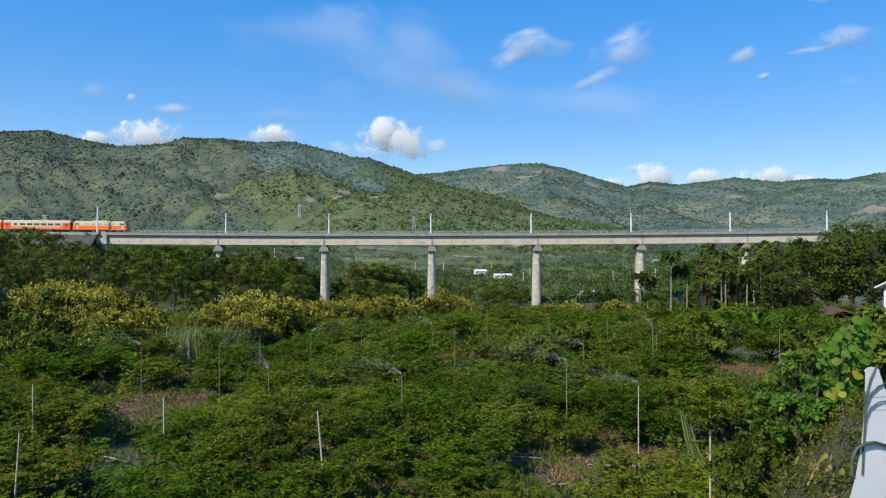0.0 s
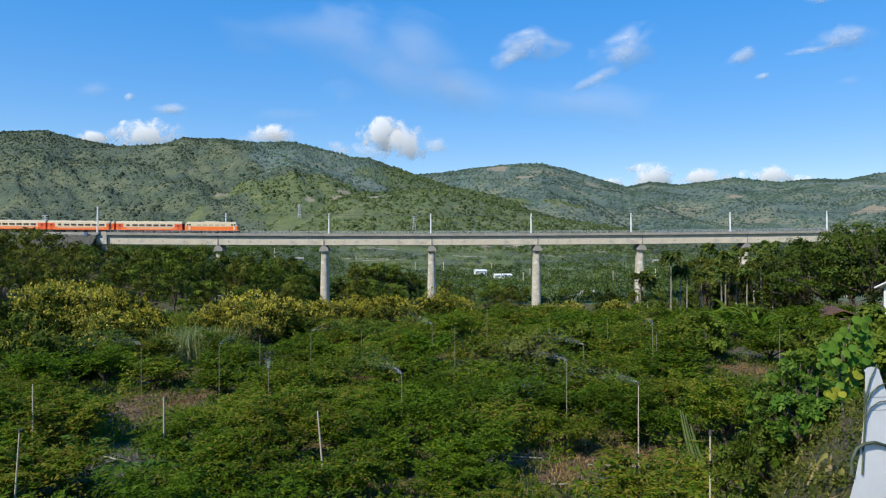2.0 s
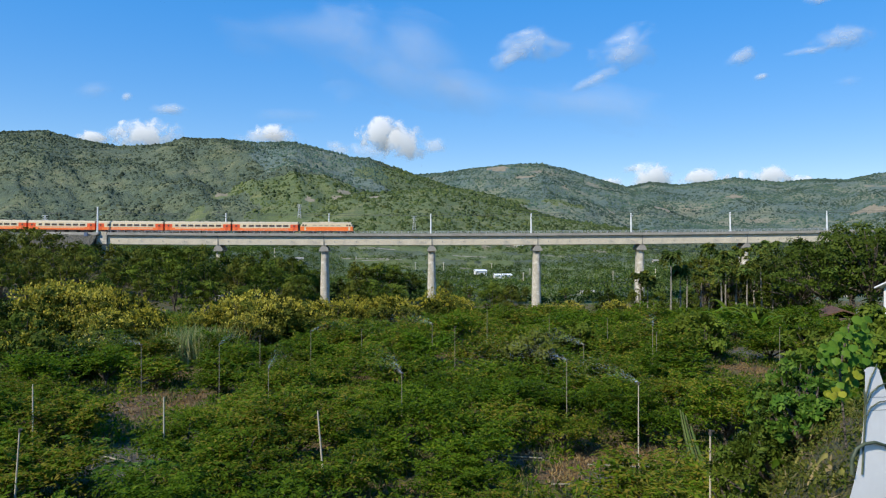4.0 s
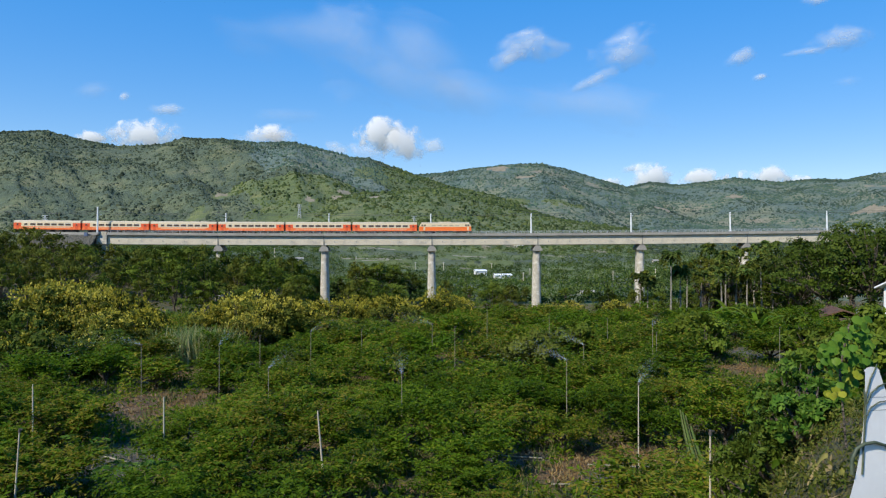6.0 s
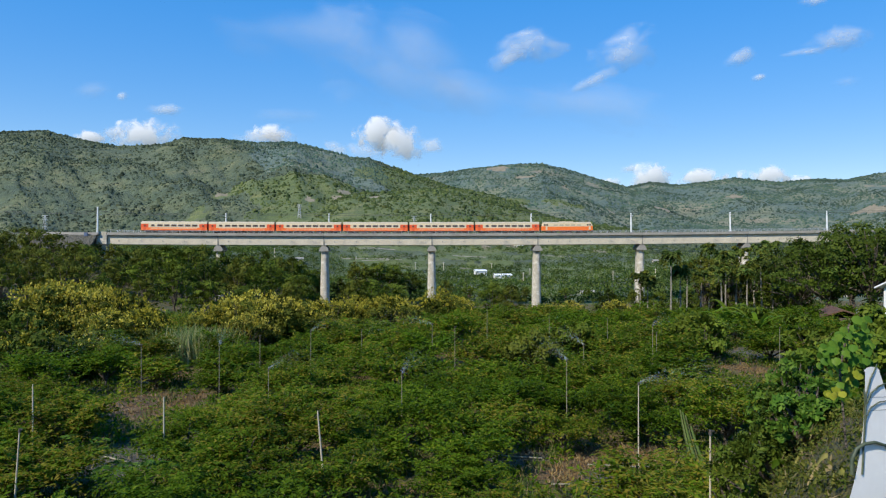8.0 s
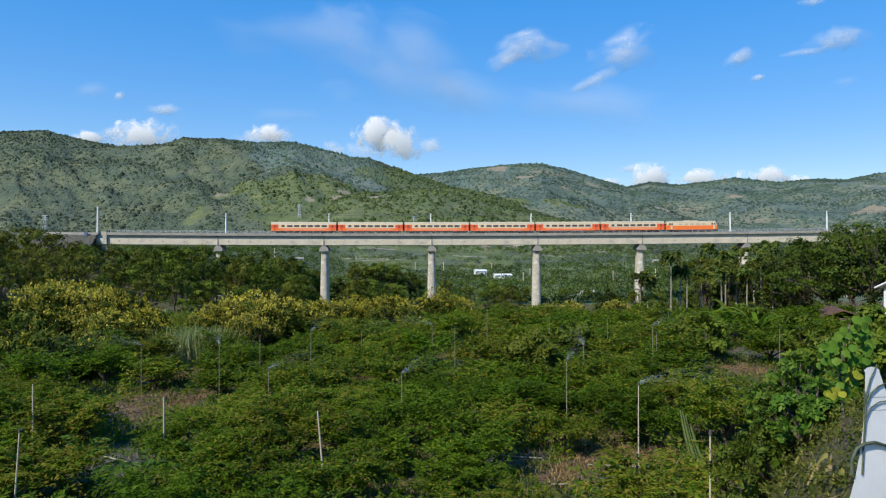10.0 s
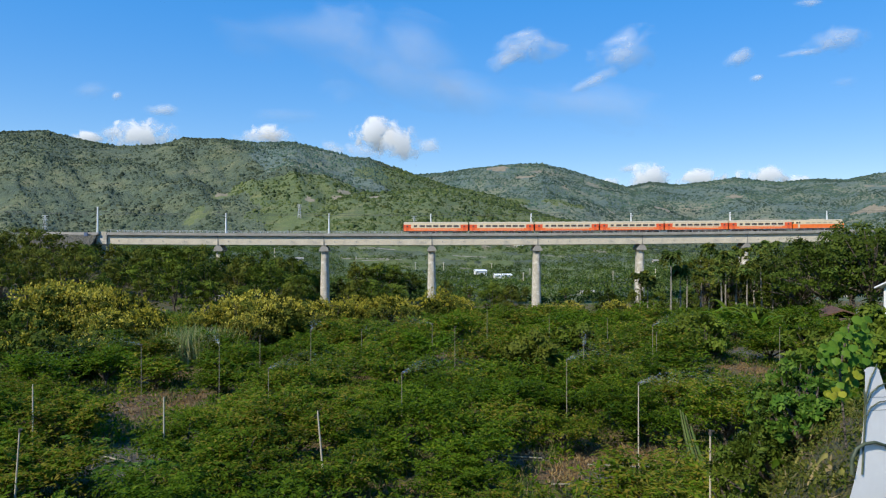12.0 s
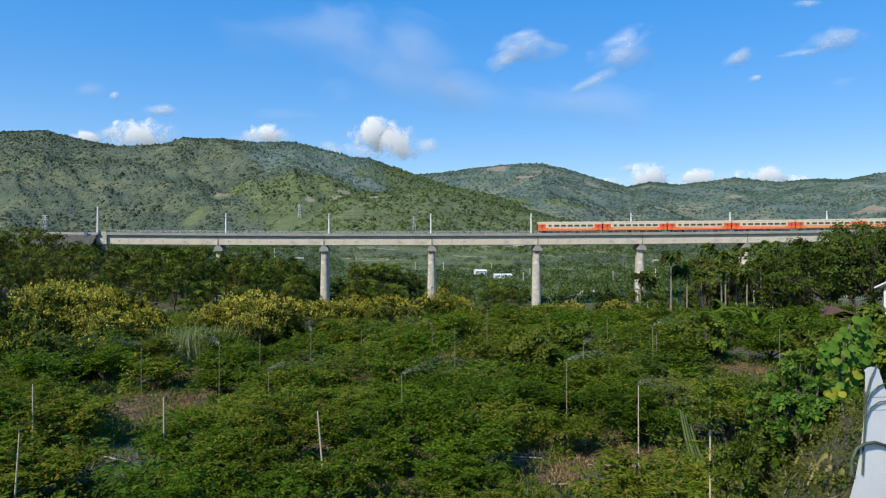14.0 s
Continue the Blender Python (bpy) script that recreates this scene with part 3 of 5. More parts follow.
        part("pier_head", cap, M["grey_edge"], pier, "dark grey gabled pier head")
    # abutment at the left bank
    ab = bmesh.new()
    box(ab, -2.6, -0.1, -2.8, 2.8, -7.5, -0.02)
    box(ab, -3.0, -0.08, -3.4, -2.8, -2.6, 1.1)
    part("abutment", ab, M["old_concrete"], via, "weathered concrete abutment", track_pose(PIERS[0]))
    wall = prism([(-3.5, -0.3), (-3.3, 0.85), (-3.05, 0.85), (-3.05, -0.3)], -24, -2.6)
    part("wing_wall", wall, M["grey_edge"], via, "low grey trackside wall", track_pose(PIERS[0]))
    slope = prism([(-3.5, -0.3), (-3.3, 0.1), (-3.9, 0.1), (-8.4, -3.9), (-8.2, -4.3)], -24, -2.7)
    part("embankment_slope", slope, M["grey_gravel"], via, "grey-brown stony embankment slope", track_pose(PIERS[0]))
    bed = boxed(-60, -2.6, -2.6, 2.6, 0.1, 0.52)
    part("ballast_bed", bed, M["ballast"], via, "brown-grey track ballast", track_pose(PIERS[0]))


RAIL_POST = bpy.data.meshes.new("post")
_b = boxed(-0.04, 0.04, -0.04, 0.04, 0, 0.74)
_b.to_mesh(RAIL_POST)
_b.free()
RAIL_POST.materials.append(M["steel"])
build_viaduct()


def catenary_mast(s, height, side=3.0):
    ob = tagged(new("catenary_mast"), "slim white catenary mast beside the railway track", "mast", group="catenary masts")
    ob.matrix_basis = track_pose(s, side, 0.3) @ pose(0, 0, 0, 0, 0, 0 if side > 0 else 180)
    bm = bmesh.new()
    bmesh.ops.create_cone(bm, segments=10, radius1=0.26, radius2=0.19, depth=height, cap_ends=True, matrix=Matrix.Translation((0, 0, height / 2)))
    part("pole", bm, M["white_post"], ob)
    part("base_block", boxed(-0.45, 0.45, -0.35, 0.35, -0.05, 0.5, bevel=0.05), M["grey_edge"], ob)
    arm = tube_mesh("cantilever_arm", [[((0, -0.1, 5.6), 0.04), ((0, -2.9, 6.0), 0.04)], [((0, -0.1, 6.5), 0.035), ((0, -2.0, 5.88), 0.035)]], M["steel"], 5)
    part("cantilever_arm", arm, None, ob)
    part("insulator", boxed(-0.09, 0.09, -0.5, -0.15, 5.55, 5.75, bevel=0.03), M["wire"], ob)
    return ob


MASTS = [-103.3, -67.3, -35.5, -3.7, 27.9, 59.7, 91.6, 123.0, 154]
for s in MASTS:
    catenary_mast(s, 8.2 if s < -100 else 6.9, -3.9 if s < -100 else 3.0)


def overhead_wires():
    ob = tagged(new("overhead_wire"), "thin dark contact and messenger wires over the track", "wire")
    stops = [-145] + MASTS + [190]
    contact, messenger = [], []
    for a, b in zip(stops, stops[1:]):
        for k in range(8):
            f = k / 8
            s = a + (b - a) * f
            x, y = on_track(s, 0.1)
            contact.append(((x, y, deck_z(x) + 6.5), 0.04))
            messenger.append(((x, y, deck_z(x) + 7.0 - 0.4 * 4 * f * (1 - f) + 0.3), 0.04))
    part("contact_wire", tube_mesh("contact_wire", [contact], M["wire"], 4), None, ob)
    part("messenger_wire", tube_mesh("messenger_wire", [messenger], M["wire"], 4), None, ob)


overhead_wires()


# ---------------------------------------------------------------- the train
PITCH = 20.3
RAIL_UP = 0.66


def bogie(parent, x):
    b = bmesh.new()
    box(b, x - 1.6, x + 1.6, -1.02, 1.02, 0.38, 0.72, bevel=0.05)
    box(b, x - 0.5, x + 0.5, -1.12, 1.12, 0.5, 0.95)
    ob = part("bogie", b, M["under"], parent, "dark steel bogie")
    for wx in (x - 1.1, x + 1.1):
        w = bmesh.new()
        for y in (-0.60, 0.60):
            bmesh.ops.create_cone(w, segments=20, radius1=0.43, radius2=0.43, depth=0.13, cap_ends=True,
                                  matrix=Matrix.Translation((wx, y, 0.43)) @ Matrix.Rotation(math.pi / 2, 4, "X"))
        box(w, wx - 0.07, wx + 0.07, -0.6, 0.6, 0.36, 0.5)
        part("wheelset", w, M["under"], ob)


def roof_profile(half, z0, top):
    pts = [(-half, z0)]
    for k in range(9):
        a = math.pi * (1 - k / 8)
        pts.append((half * 0.98 * math.cos(a), z0 + 0.12 + (top - z0 - 0.12) * math.sin(a) ** 0.8))
    pts.append((half, z0))
    return pts


def coach():
    ob = tagged(new("passenger_coach"), "cream and orange passenger coach with a row of dark windows", "train coach", group="train coaches")
    h, w = 9.85, 1.42
    part("lower_body", prism([(-w, 0.98), (-w, 1.86), (w, 1.86), (w, 0.98)], -h, h), M["orange"], ob, "orange lower side")
    part("stripe", prism([(-w - 0.012, 1.50), (-w - 0.012, 1.64), (w + 0.012, 1.64), (w + 0.012, 1.50)], -h + 3.0, h - 3.0), M["cream"], ob, "thin cream stripe")
    part("upper_body", prism([(-w, 1.865), (-w, 3.15), (w, 3.15), (w, 1.865)], -h + 2.25, h - 2.25), M["cream"], ob, "cream upper side")
    for a, b in ((-h, -h + 2.245), (h - 2.245, h)):
        end = part("end_body", prism([(-w, 1.865), (-w, 2.95), (w, 2.95), (w, 1.865)], a, b), M["red"], ob, "red coach end")
        x = (a + b) / 2
        for y in (-1, 1):
            d = part("door", boxed(x - 0.42, x + 0.42, y * (w + 0.015) - 0.02, y * (w + 0.015) + 0.02, 1.12, 2.85, bevel=0.01), M["red"], end, "red entrance door")
            part("door_window", boxed(x - 0.25, x + 0.25, y * (w + 0.04) - 0.01, y * (w + 0.04) + 0.01, 2.15, 2.7), M["glass"], end)
        part("eave", prism([(-w, 2.955), (-w, 3.15), (w, 3.15), (w, 2.955)], a, b), M["cream"], ob)
    part("roof", prism(roof_profile(w, 3.155, 3.78), -h, h), M["roof"], ob, "cream rounded roof")
    for k in range(7):
        x = -h + 3.6 + k * (2 * h - 7.2) / 6
        width = 0.45 if k == 0 else 0.78
        for y in (-1, 1):
            fr = part("window", boxed(x - width - 0.06, x + width + 0.06, y * (w + 0.012) - 0.015, y * (w + 0.012) + 0.015, 2.16, 2.86, bevel=0.008), M["steel"], ob)
            part("pane", boxed(x - width, x + width, y * (w + 0.03) - 0.01, y * (w + 0.03) + 0.01, 2.22, 2.80), M["glass"], fr, "dark window pane")
    for x in (-5.2, -1.2, 2.4, 5.6):
        part("roof_vent", boxed(x - 0.7, x + 0.7, -0.4, 0.4, 3.72, 3.82, bevel=0.03), M["roof"], ob)
    u = bmesh.new()
    box(u, -h + 0.2, h - 0.2, -1.25, 1.25, 0.80, 0.975)
    for a, b in ((-4.6, -2.0), (-1.2, 0.9), (2.2, 4.4)):
        box(u, a, b, -1.2, 1.2, 0.32, 0.80)
    part("underframe", u, M["under"], ob, "dark underframe with equipment boxes")
    for x in (-6.9, 6.9):
        bogie(ob, x)
    for a, b in ((-h - 0.3, -h), (h, h + 0.3)):
        part("gangway", boxed(a, b, -0.65, 0.65, 1.0, 3.1), M["under"], ob, "dark gangway bellows")
    return ob


def locomotive():
    ob = tagged(new("locomotive"), "orange electric locomotive with a cream upper band", "locomotive")
    h, w = 7.9, 1.42

    def hull(y0, z0, z1, slope0, slope1, wide=w):
        bm = bmesh.new()
        v = []
        for z, cut in ((z0, slope0), (z1, slope1)):
            for x, y in ((-h + cut, -wide), (-h + cut - 0.18, -0.7), (-h + cut - 0.18, 0.7), (-h + cut, wide), (h - cut, wide), (h - cut + 0.18, 0.7), (h - cut + 0.18, -0.7), (h - cut, -wide)):
                v.append(bm.verts.new((x, y, z)))
        for k in range(8):
            bm.faces.new((v[k], v[(k + 1) % 8], v[8 + (k + 1) % 8], v[8 + k]))
        bm.faces.new(v[7::-1])
        bm.faces.new(v[8:])
        bmesh.ops.recalc_face_normals(bm, faces=bm.faces)
        return bm
    part("lower_body", hull(0, 0.98, 2.35, 0.0, 0.0), M["loco_orange"], ob, "orange body side")
    part("stripe", prism([(-w - 0.015, 2.24), (-w - 0.015, 2.38), (w + 0.015, 2.38), (w + 0.015, 2.24)], -h + 1.6, h - 1.6), M["cream"], ob)
    part("upper_body", hull(0, 2.355, 3.2, 0.0, 0.42), M["cream"], ob, "cream upper band")
    part("roof", prism(roof_profile(w - 0.05, 3.205, 3.7), -h + 0.5, h - 0.5), M["roof"], ob, "cream roof")
    for x in (-h + 1.2, h - 1.2):
        cabin = part("cab_side", boxed(x - 0.75, x + 0.75, -w - 0.02, w + 0.02, 2.36, 3.1, bevel=0.02), M["cream"], ob, "cream cab side")
        for y in (-1, 1):
            for dx in (-0.38, 0.36):
                part("cab_window", boxed(x + dx - 0.27, x + dx + 0.27, y * (w + 0.03) - 0.012, y * (w + 0.03) + 0.012, 2.5, 3.0), M["glass"], cabin)
            part("cab_door", boxed(x - 0.05, x + 0.5, y * (w + 0.02) - 0.015, y * (w + 0.02) + 0.015, 1.2, 2.3), M["cream"], ob)
    for sx in (-1, 1):
        for y in (-0.6, 0.6):
            part("windscreen", boxed(sx * (h + 0.02) - 0.1, sx * (h + 0.02) + 0.04, y - 0.45, y + 0.45, 2.5, 3.0), M["glass"], ob)
        part("buffer_beam", boxed(sx * h - 0.1 * sx, sx * (h + 0.25), -1.2, 1.2, 0.55, 0.98), M["under"], ob)
    for k in range(5):
        x = -3.6 + k * 1.8
        for y in (-1, 1):
            part("louvre", boxed(x - 0.6, x + 0.6, y * (w + 0.012) - 0.012, y * (w + 0.012) + 0.012, 2.5, 2.9), M["roof"], ob)
    for x in (-4.0, 4.2):
        p = tube_mesh("pantograph", [[((x - 0.7, -0.4, 3.7), 0.03), ((x + 0.6, 0, 4.0), 0.03), ((x - 0.5, 0, 4.15), 0.03)],
                                     [((x - 0.5, -0.7, 4.17), 0.03), ((x - 0.5, 0.7, 4.17), 0.03)]], M["wire"], 4)
        part("pantograph", p, None, ob)
    part("roof_equipment", boxed(-2.2, 2.0, -0.6, 0.6, 3.6, 3.88, bevel=0.05), M["roof"], ob)
    u = bmesh.new()
    box(u, -h + 0.3, h - 0.3, -1.25, 1.25, 0.8, 0.975)
    box(u, -1.6, 1.6, -1.2, 1.2, 0.3, 0.8)
    part("underframe", u, M["under"], ob, "dark underframe")
    for x in (-4.8, 4.8):
        bogie(ob, x)
    return ob


LOCO = locomotive()
COACHES = [coach()]
for k in range(5):
    COACHES.append(copy_thing(COACHES[0], pose(0, 0, 0)))


def train_s(t):
    """Where the joint behind the locomotive is along the track."""
    u = (t - 7) / 7
    return 11.05 + 132.08 * u + 8.37 * u * u - 0.44 * u ** 3


# ---------------------------------------------------------------- clouds
CLOUDS = []


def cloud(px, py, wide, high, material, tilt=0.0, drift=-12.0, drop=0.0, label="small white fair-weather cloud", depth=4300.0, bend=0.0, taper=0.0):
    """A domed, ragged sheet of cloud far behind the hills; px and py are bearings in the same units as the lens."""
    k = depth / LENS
    w, h = wide * k / 2 * 1.35, high * k / 2 * 1.35
    nx, ny = 20, 10
    U, V = np.meshgrid(np.linspace(-1, 1, nx + 1), np.linspace(-1, 1, ny + 1))
    rr = np.clip(1 - (U ** 2 + V ** 2) / 2, 0, 1)
    verts = np.stack([U * w, V * h * (1 + taper * U) - bend * h * U ** 2, rr * h * 0.8], -1).reshape(-1, 3)
    i, j = np.meshgrid(np.arange(ny), np.arange(nx), indexing="ij")
    a = (i * (nx + 1) + j).ravel()
    faces = np.stack([a, a + 1, a + nx + 2, a + nx + 1], 1)
    me = raw_mesh("cloud", verts, faces, [M[material]], shade=True)
    uv = me.uv_layers.new(name="UVMap")
    co = np.stack([(U + 1) / 2, (V + 1) / 2], -1).reshape(-1, 2)[faces.ravel()]
    uv.data.foreach_set("uv", co.astype(np.float32).ravel())
    ob = tagged(new("cloud", me), label, "cloud")
    ob["tilt"] = tilt
    ob.visible_shadow = True
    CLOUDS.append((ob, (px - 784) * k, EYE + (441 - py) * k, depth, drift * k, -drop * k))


PUFF, THIN = "bright white cumulus cloud above the ridge", "thin wispy white cloud high in the blue sky"
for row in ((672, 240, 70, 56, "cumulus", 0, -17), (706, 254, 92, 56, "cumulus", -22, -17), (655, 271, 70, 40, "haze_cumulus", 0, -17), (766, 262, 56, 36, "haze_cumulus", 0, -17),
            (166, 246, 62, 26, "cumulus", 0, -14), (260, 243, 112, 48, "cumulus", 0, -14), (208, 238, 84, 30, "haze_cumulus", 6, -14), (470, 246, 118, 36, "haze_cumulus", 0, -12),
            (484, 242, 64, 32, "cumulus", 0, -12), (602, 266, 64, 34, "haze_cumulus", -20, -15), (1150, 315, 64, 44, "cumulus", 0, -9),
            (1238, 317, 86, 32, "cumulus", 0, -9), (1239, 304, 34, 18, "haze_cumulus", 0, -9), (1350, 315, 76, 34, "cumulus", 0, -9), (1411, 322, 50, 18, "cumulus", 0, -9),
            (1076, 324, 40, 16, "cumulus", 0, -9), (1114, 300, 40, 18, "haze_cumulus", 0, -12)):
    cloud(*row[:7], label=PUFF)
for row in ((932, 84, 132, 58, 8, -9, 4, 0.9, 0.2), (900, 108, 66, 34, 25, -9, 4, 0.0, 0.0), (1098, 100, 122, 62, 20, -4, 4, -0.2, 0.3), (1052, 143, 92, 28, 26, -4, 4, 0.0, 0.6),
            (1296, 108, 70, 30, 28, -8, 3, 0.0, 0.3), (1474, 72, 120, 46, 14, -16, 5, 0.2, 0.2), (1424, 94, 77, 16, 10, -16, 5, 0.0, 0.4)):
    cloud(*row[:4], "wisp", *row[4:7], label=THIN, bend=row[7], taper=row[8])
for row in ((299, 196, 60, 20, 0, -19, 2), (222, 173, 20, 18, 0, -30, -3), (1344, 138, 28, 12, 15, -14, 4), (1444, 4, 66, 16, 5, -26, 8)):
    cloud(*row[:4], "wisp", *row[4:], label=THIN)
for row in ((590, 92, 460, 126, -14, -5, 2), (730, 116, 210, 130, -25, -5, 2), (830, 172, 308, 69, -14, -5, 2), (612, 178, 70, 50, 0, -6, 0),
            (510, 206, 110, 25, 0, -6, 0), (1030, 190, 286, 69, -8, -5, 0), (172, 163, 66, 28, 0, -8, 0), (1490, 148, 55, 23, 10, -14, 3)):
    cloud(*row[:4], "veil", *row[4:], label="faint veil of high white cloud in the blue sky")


# ---------------------------------------------------------------- plants
def free_of(x, y, spots, grow=1.0):
    return all(math.hypot(x - a, y - b) > r * grow for a, b, r in spots)


def orchard_tree(seed, shoots, per, length, width, height=2.3, spread=1.75):
    """A low, many-stemmed fruit tree: spreading limbs, and long arching shoots with leaves in two ranks."""
    rng = np.random.default_rng(seed)
    ob = tagged(new("fruit_tree"), "low spreading green custard-apple tree in the orchard", "tree", group="orchard trees")
    paths, tips = [], []
    n = 11
    paths.append([((0, 0, -0.15), 0.09), ((0.03, 0.02, 0.3), 0.075), ((0.05, 0, 0.55), 0.06)])
    for k in range(n):
        a = 2 * math.pi * k / n + rng.uniform(-0.3, 0.3)
        r = spread * rng.uniform(0.3, 0.85)
        z = height * rng.uniform(0.45, 0.85) * (1 - 0.2 * (r / spread))
        tip = np.array((r * math.cos(a), r * math.sin(a), z))
        paths.append([((0.03, 0, 0.35), 0.05), ((tip[0] * 0.45, tip[1] * 0.45, 0.4 + (z - 0.4) * 0.4), 0.035), (tuple(tip), 0.012)])
        tips += [tip, tip * [0.7, 0.7, 0.8] + [0, 0, 0.1], tip * [0.45, 0.45, 0.75] + [0, 0, 0.15]]
    part("trunk", tube_mesh("trunk", paths, M["bark"], 5), None, ob, "thin brown branching trunk")
    tips = np.array(tips)
    base = tips[rng.integers(0, len(tips), shoots)] + rng.normal(0, 0.12, (shoots, 3))
    a = np.arctan2(base[:, 1], base[:, 0]) + rng.normal(0, 1.0, shoots)
    up = rng.uniform(-0.15, 1.15, shoots)
    d = np.stack([np.cos(a), np.sin(a), up], 1)
    d /= np.linalg.norm(d, axis=1)[:, None]
    ln = rng.uniform(0.45, 1.05, shoots) * height / 2.3
    f = (np.arange(per) + 0.5) / per
    pts = base[:, None, :] + d[:, None, :] * (ln[:, None] * f)[..., None]
    pts[..., 2] -= (0.35 * ln[:, None] * f ** 2)
    side = np.stack([-np.sin(a), np.cos(a), np.zeros(shoots)], 1)
    flip = np.where(np.arange(per) % 2 == 0, 1.0, -1.0)
    way = side[:, None, :] * flip[None, :, None] * 1.1 + d[:, None, :] * 0.8
    p, w = pts.reshape(-1, 3), way.reshape(-1, 3) * 1.6
    p[:, 2] = np.maximum(p[:, 2], 0.08)
    part("crown", leaves_mesh("crown", p, w, length, width, M["orchard_leaf"], rng, 0.6, 0.25, 1.0, 0.4), None, ob, "drooping green leaves on arching shoots")
    return ob


def big_tree(seed, height, spread, leaves, length, material, flowers=0, name="tree", label="", bark="bark", trunk_part=0.35, group="", blobs=14, clump=1.0):
    """A tree with a tapered trunk, limbs and a crown of clumps with gaps."""
    rng = np.random.default_rng(seed)
    ob = tagged(new(name), label, "tree", group=group)
    paths, cents, rads = [], [], []
    fork = height * trunk_part
    r0 = height * 0.022 + 0.05
    paths.append([((0, 0, -0.6), r0 * 1.25), ((0.05 * height * 0.2, 0, fork * 0.6), r0), ((0.02 * height, 0.02 * height, fork), r0 * 0.8)])
    for k in range(blobs):
        a = 2.4 * k + rng.uniform(-0.4, 0.4)
        f = (k + 0.7) / blobs
        r = spread * math.sqrt(f) * rng.uniform(0.6, 1.0)
        z = height * (0.93 - 0.5 * f * rng.uniform(0.6, 1.15))
        tip = np.array((r * math.cos(a), r * math.sin(a), z))
        mid = np.array((tip[0] * 0.45, tip[1] * 0.45, fork + (z - fork) * 0.55))
        paths.append([((0.02 * height, 0.02 * height, fork * rng.uniform(0.75, 1)), r0 * 0.55), (tuple(mid), r0 * 0.35), (tuple(tip), r0 * 0.1)])
        cents.append(tip)
        rads.append(spread * rng.uniform(0.26, 0.46) * clump)
        if k % 2:
            cents.append(mid + rng.normal(0, 0.15, 3) * spread)
            rads.append(spread * rng.uniform(0.22, 0.36) * clump)
    cents, rads = np.array(cents), np.array(rads)
    part("trunk", tube_mesh("trunk", paths, M[bark], 6), None, ob)
    p, d = spray_points(rng, cents, rads, leaves)
    part("crown", leaves_mesh("crown", p, d, length, length * 0.5, M[material], rng, 0.3, 0.2, 0.5, 0.4, True), None, ob)
    if flowers:
        p, d = blob_points(rng, cents, rads * 1.06, flowers * 2, 0.9)
        keep = d[:, 2] > 0.05
        p, d = p[keep][:flowers], d[keep][:flowers]
        k = 5
        pc = np.repeat(p, k, 0) + rng.normal(0, length * 0.28, (len(p) * k, 3))
        part("blossom", leaves_mesh("blossom", pc, np.repeat(d, k, 0) + [0, 0, 0.6], length * 0.7, length * 0.44, M["yellow_flower"], rng, -0.3, 0.2, 0.5), None, ob, "yellow flower clusters")
    return ob


def spray_points(rng, centres, radii, count, per=44):
    """Leaf places in flat sprays set over the outer shells of several blobs."""
    n = max(1, count // per)
    p, d = blob_points(rng, centres, radii, n, 0.75)
    size = float(radii.mean()) * 0.27
    off = rng.normal(0, 1, (n * per, 3)) * [1, 1, 0.38]
    off[:, 2] -= 0.2 * (off[:, 0] ** 2 + off[:, 1] ** 2) * 0.5
    out = np.repeat(d, per, 0) + off * [0.3, 0.3, 0.1]
    return np.repeat(p, per, 0) + off * size, out


def plant_out(makers, places, rng, lean=0.0, sizes=(0.85, 1.2)):
    """The first of each kind goes to the first places, copies to the rest."""
    for k, (x, y, scale) in enumerate(places):
        src = makers[k % len(makers)]
        f = scale * rng.uniform(*sizes)
        m = pose(x, y, float(land(x, y)), 0, 0, rng.uniform(0, 360))
        if k < len(makers):
            src.matrix_basis = m
            src.scale = (f, f, f)
        else:
            c = copy_thing(src, m)
            c.scale = (f, f, f * rng.uniform(0.9, 1.1))


CLEARINGS = [BARE[k] for k in (0, 1, 2, 4, 5, 6)] + [GREY[0]]
OPEN = CLEARINGS + [(*spot(px, py), 0.7) for px, py in ((1215, 800), (345, 640), (1257, 872))] + [(*spot(px, py), 1.5) for px, py in ((945, 676), (1245, 644), (1020, 642))]


def in_view(x, y):
    """True where a tree would stand before a clearing as seen from the road, or keep the sun off it."""
    if any(b - 4.2 < y < b + r * 0.8 and abs(x - a * y / b) < r * 0.7 for a, b, r in OPEN):
        return True
    if any(b - 5.6 < y < b + r * 0.7 and abs(x - a * y / b) < r * 1.15 for a, b, r in CLEARINGS[:5]):
        return True
    return any(abs((x - a) * 0.72 - (y - b) * 0.69) < r * 0.6 and -2.4 < (x - a) * 0.69 + (y - b) * 0.72 < r * 0.5 for a, b, r in CLEARINGS[:2])


rng = np.random.default_rng(11)
near, middle, far = [], [], []
y = 13.0
while y < 79:
    x = -0.68 * y - 3
    x += rng.uniform(0, 3)
    while x < 0.62 * y + 2:
        px_, py_ = x + rng.normal(0, 0.45), y + rng.normal(0, 0.5)
        edge = px_ - (0.9 + 0.52 * py_)
        left_edge = -16 - max(0, (py_ - 30)) * 0.12
        if edge < (-2.1 if py_ < 30 else 9) and free_of(px_, py_, BARE, 0.95) and free_of(px_, py_, GREY[:5], 1.0) and not (py_ > 40 and px_ < left_edge) and not (32 < py_ < 43 and px_ / py_ < -0.5) and not (py_ > 43 and px_ / py_ < -0.2) and not (py_ > 52 and px_ / py_ < -0.02) and not (py_ < 45 and in_view(px_, py_)):
            (near if py_ < 30 else middle if py_ < 50 else far).append((px_, py_, 1.0))
        x += 2.8
    y += 2.7 if y < 50 else 3.4
TALL = (2.1, 2.5, 1.8, 2.3)
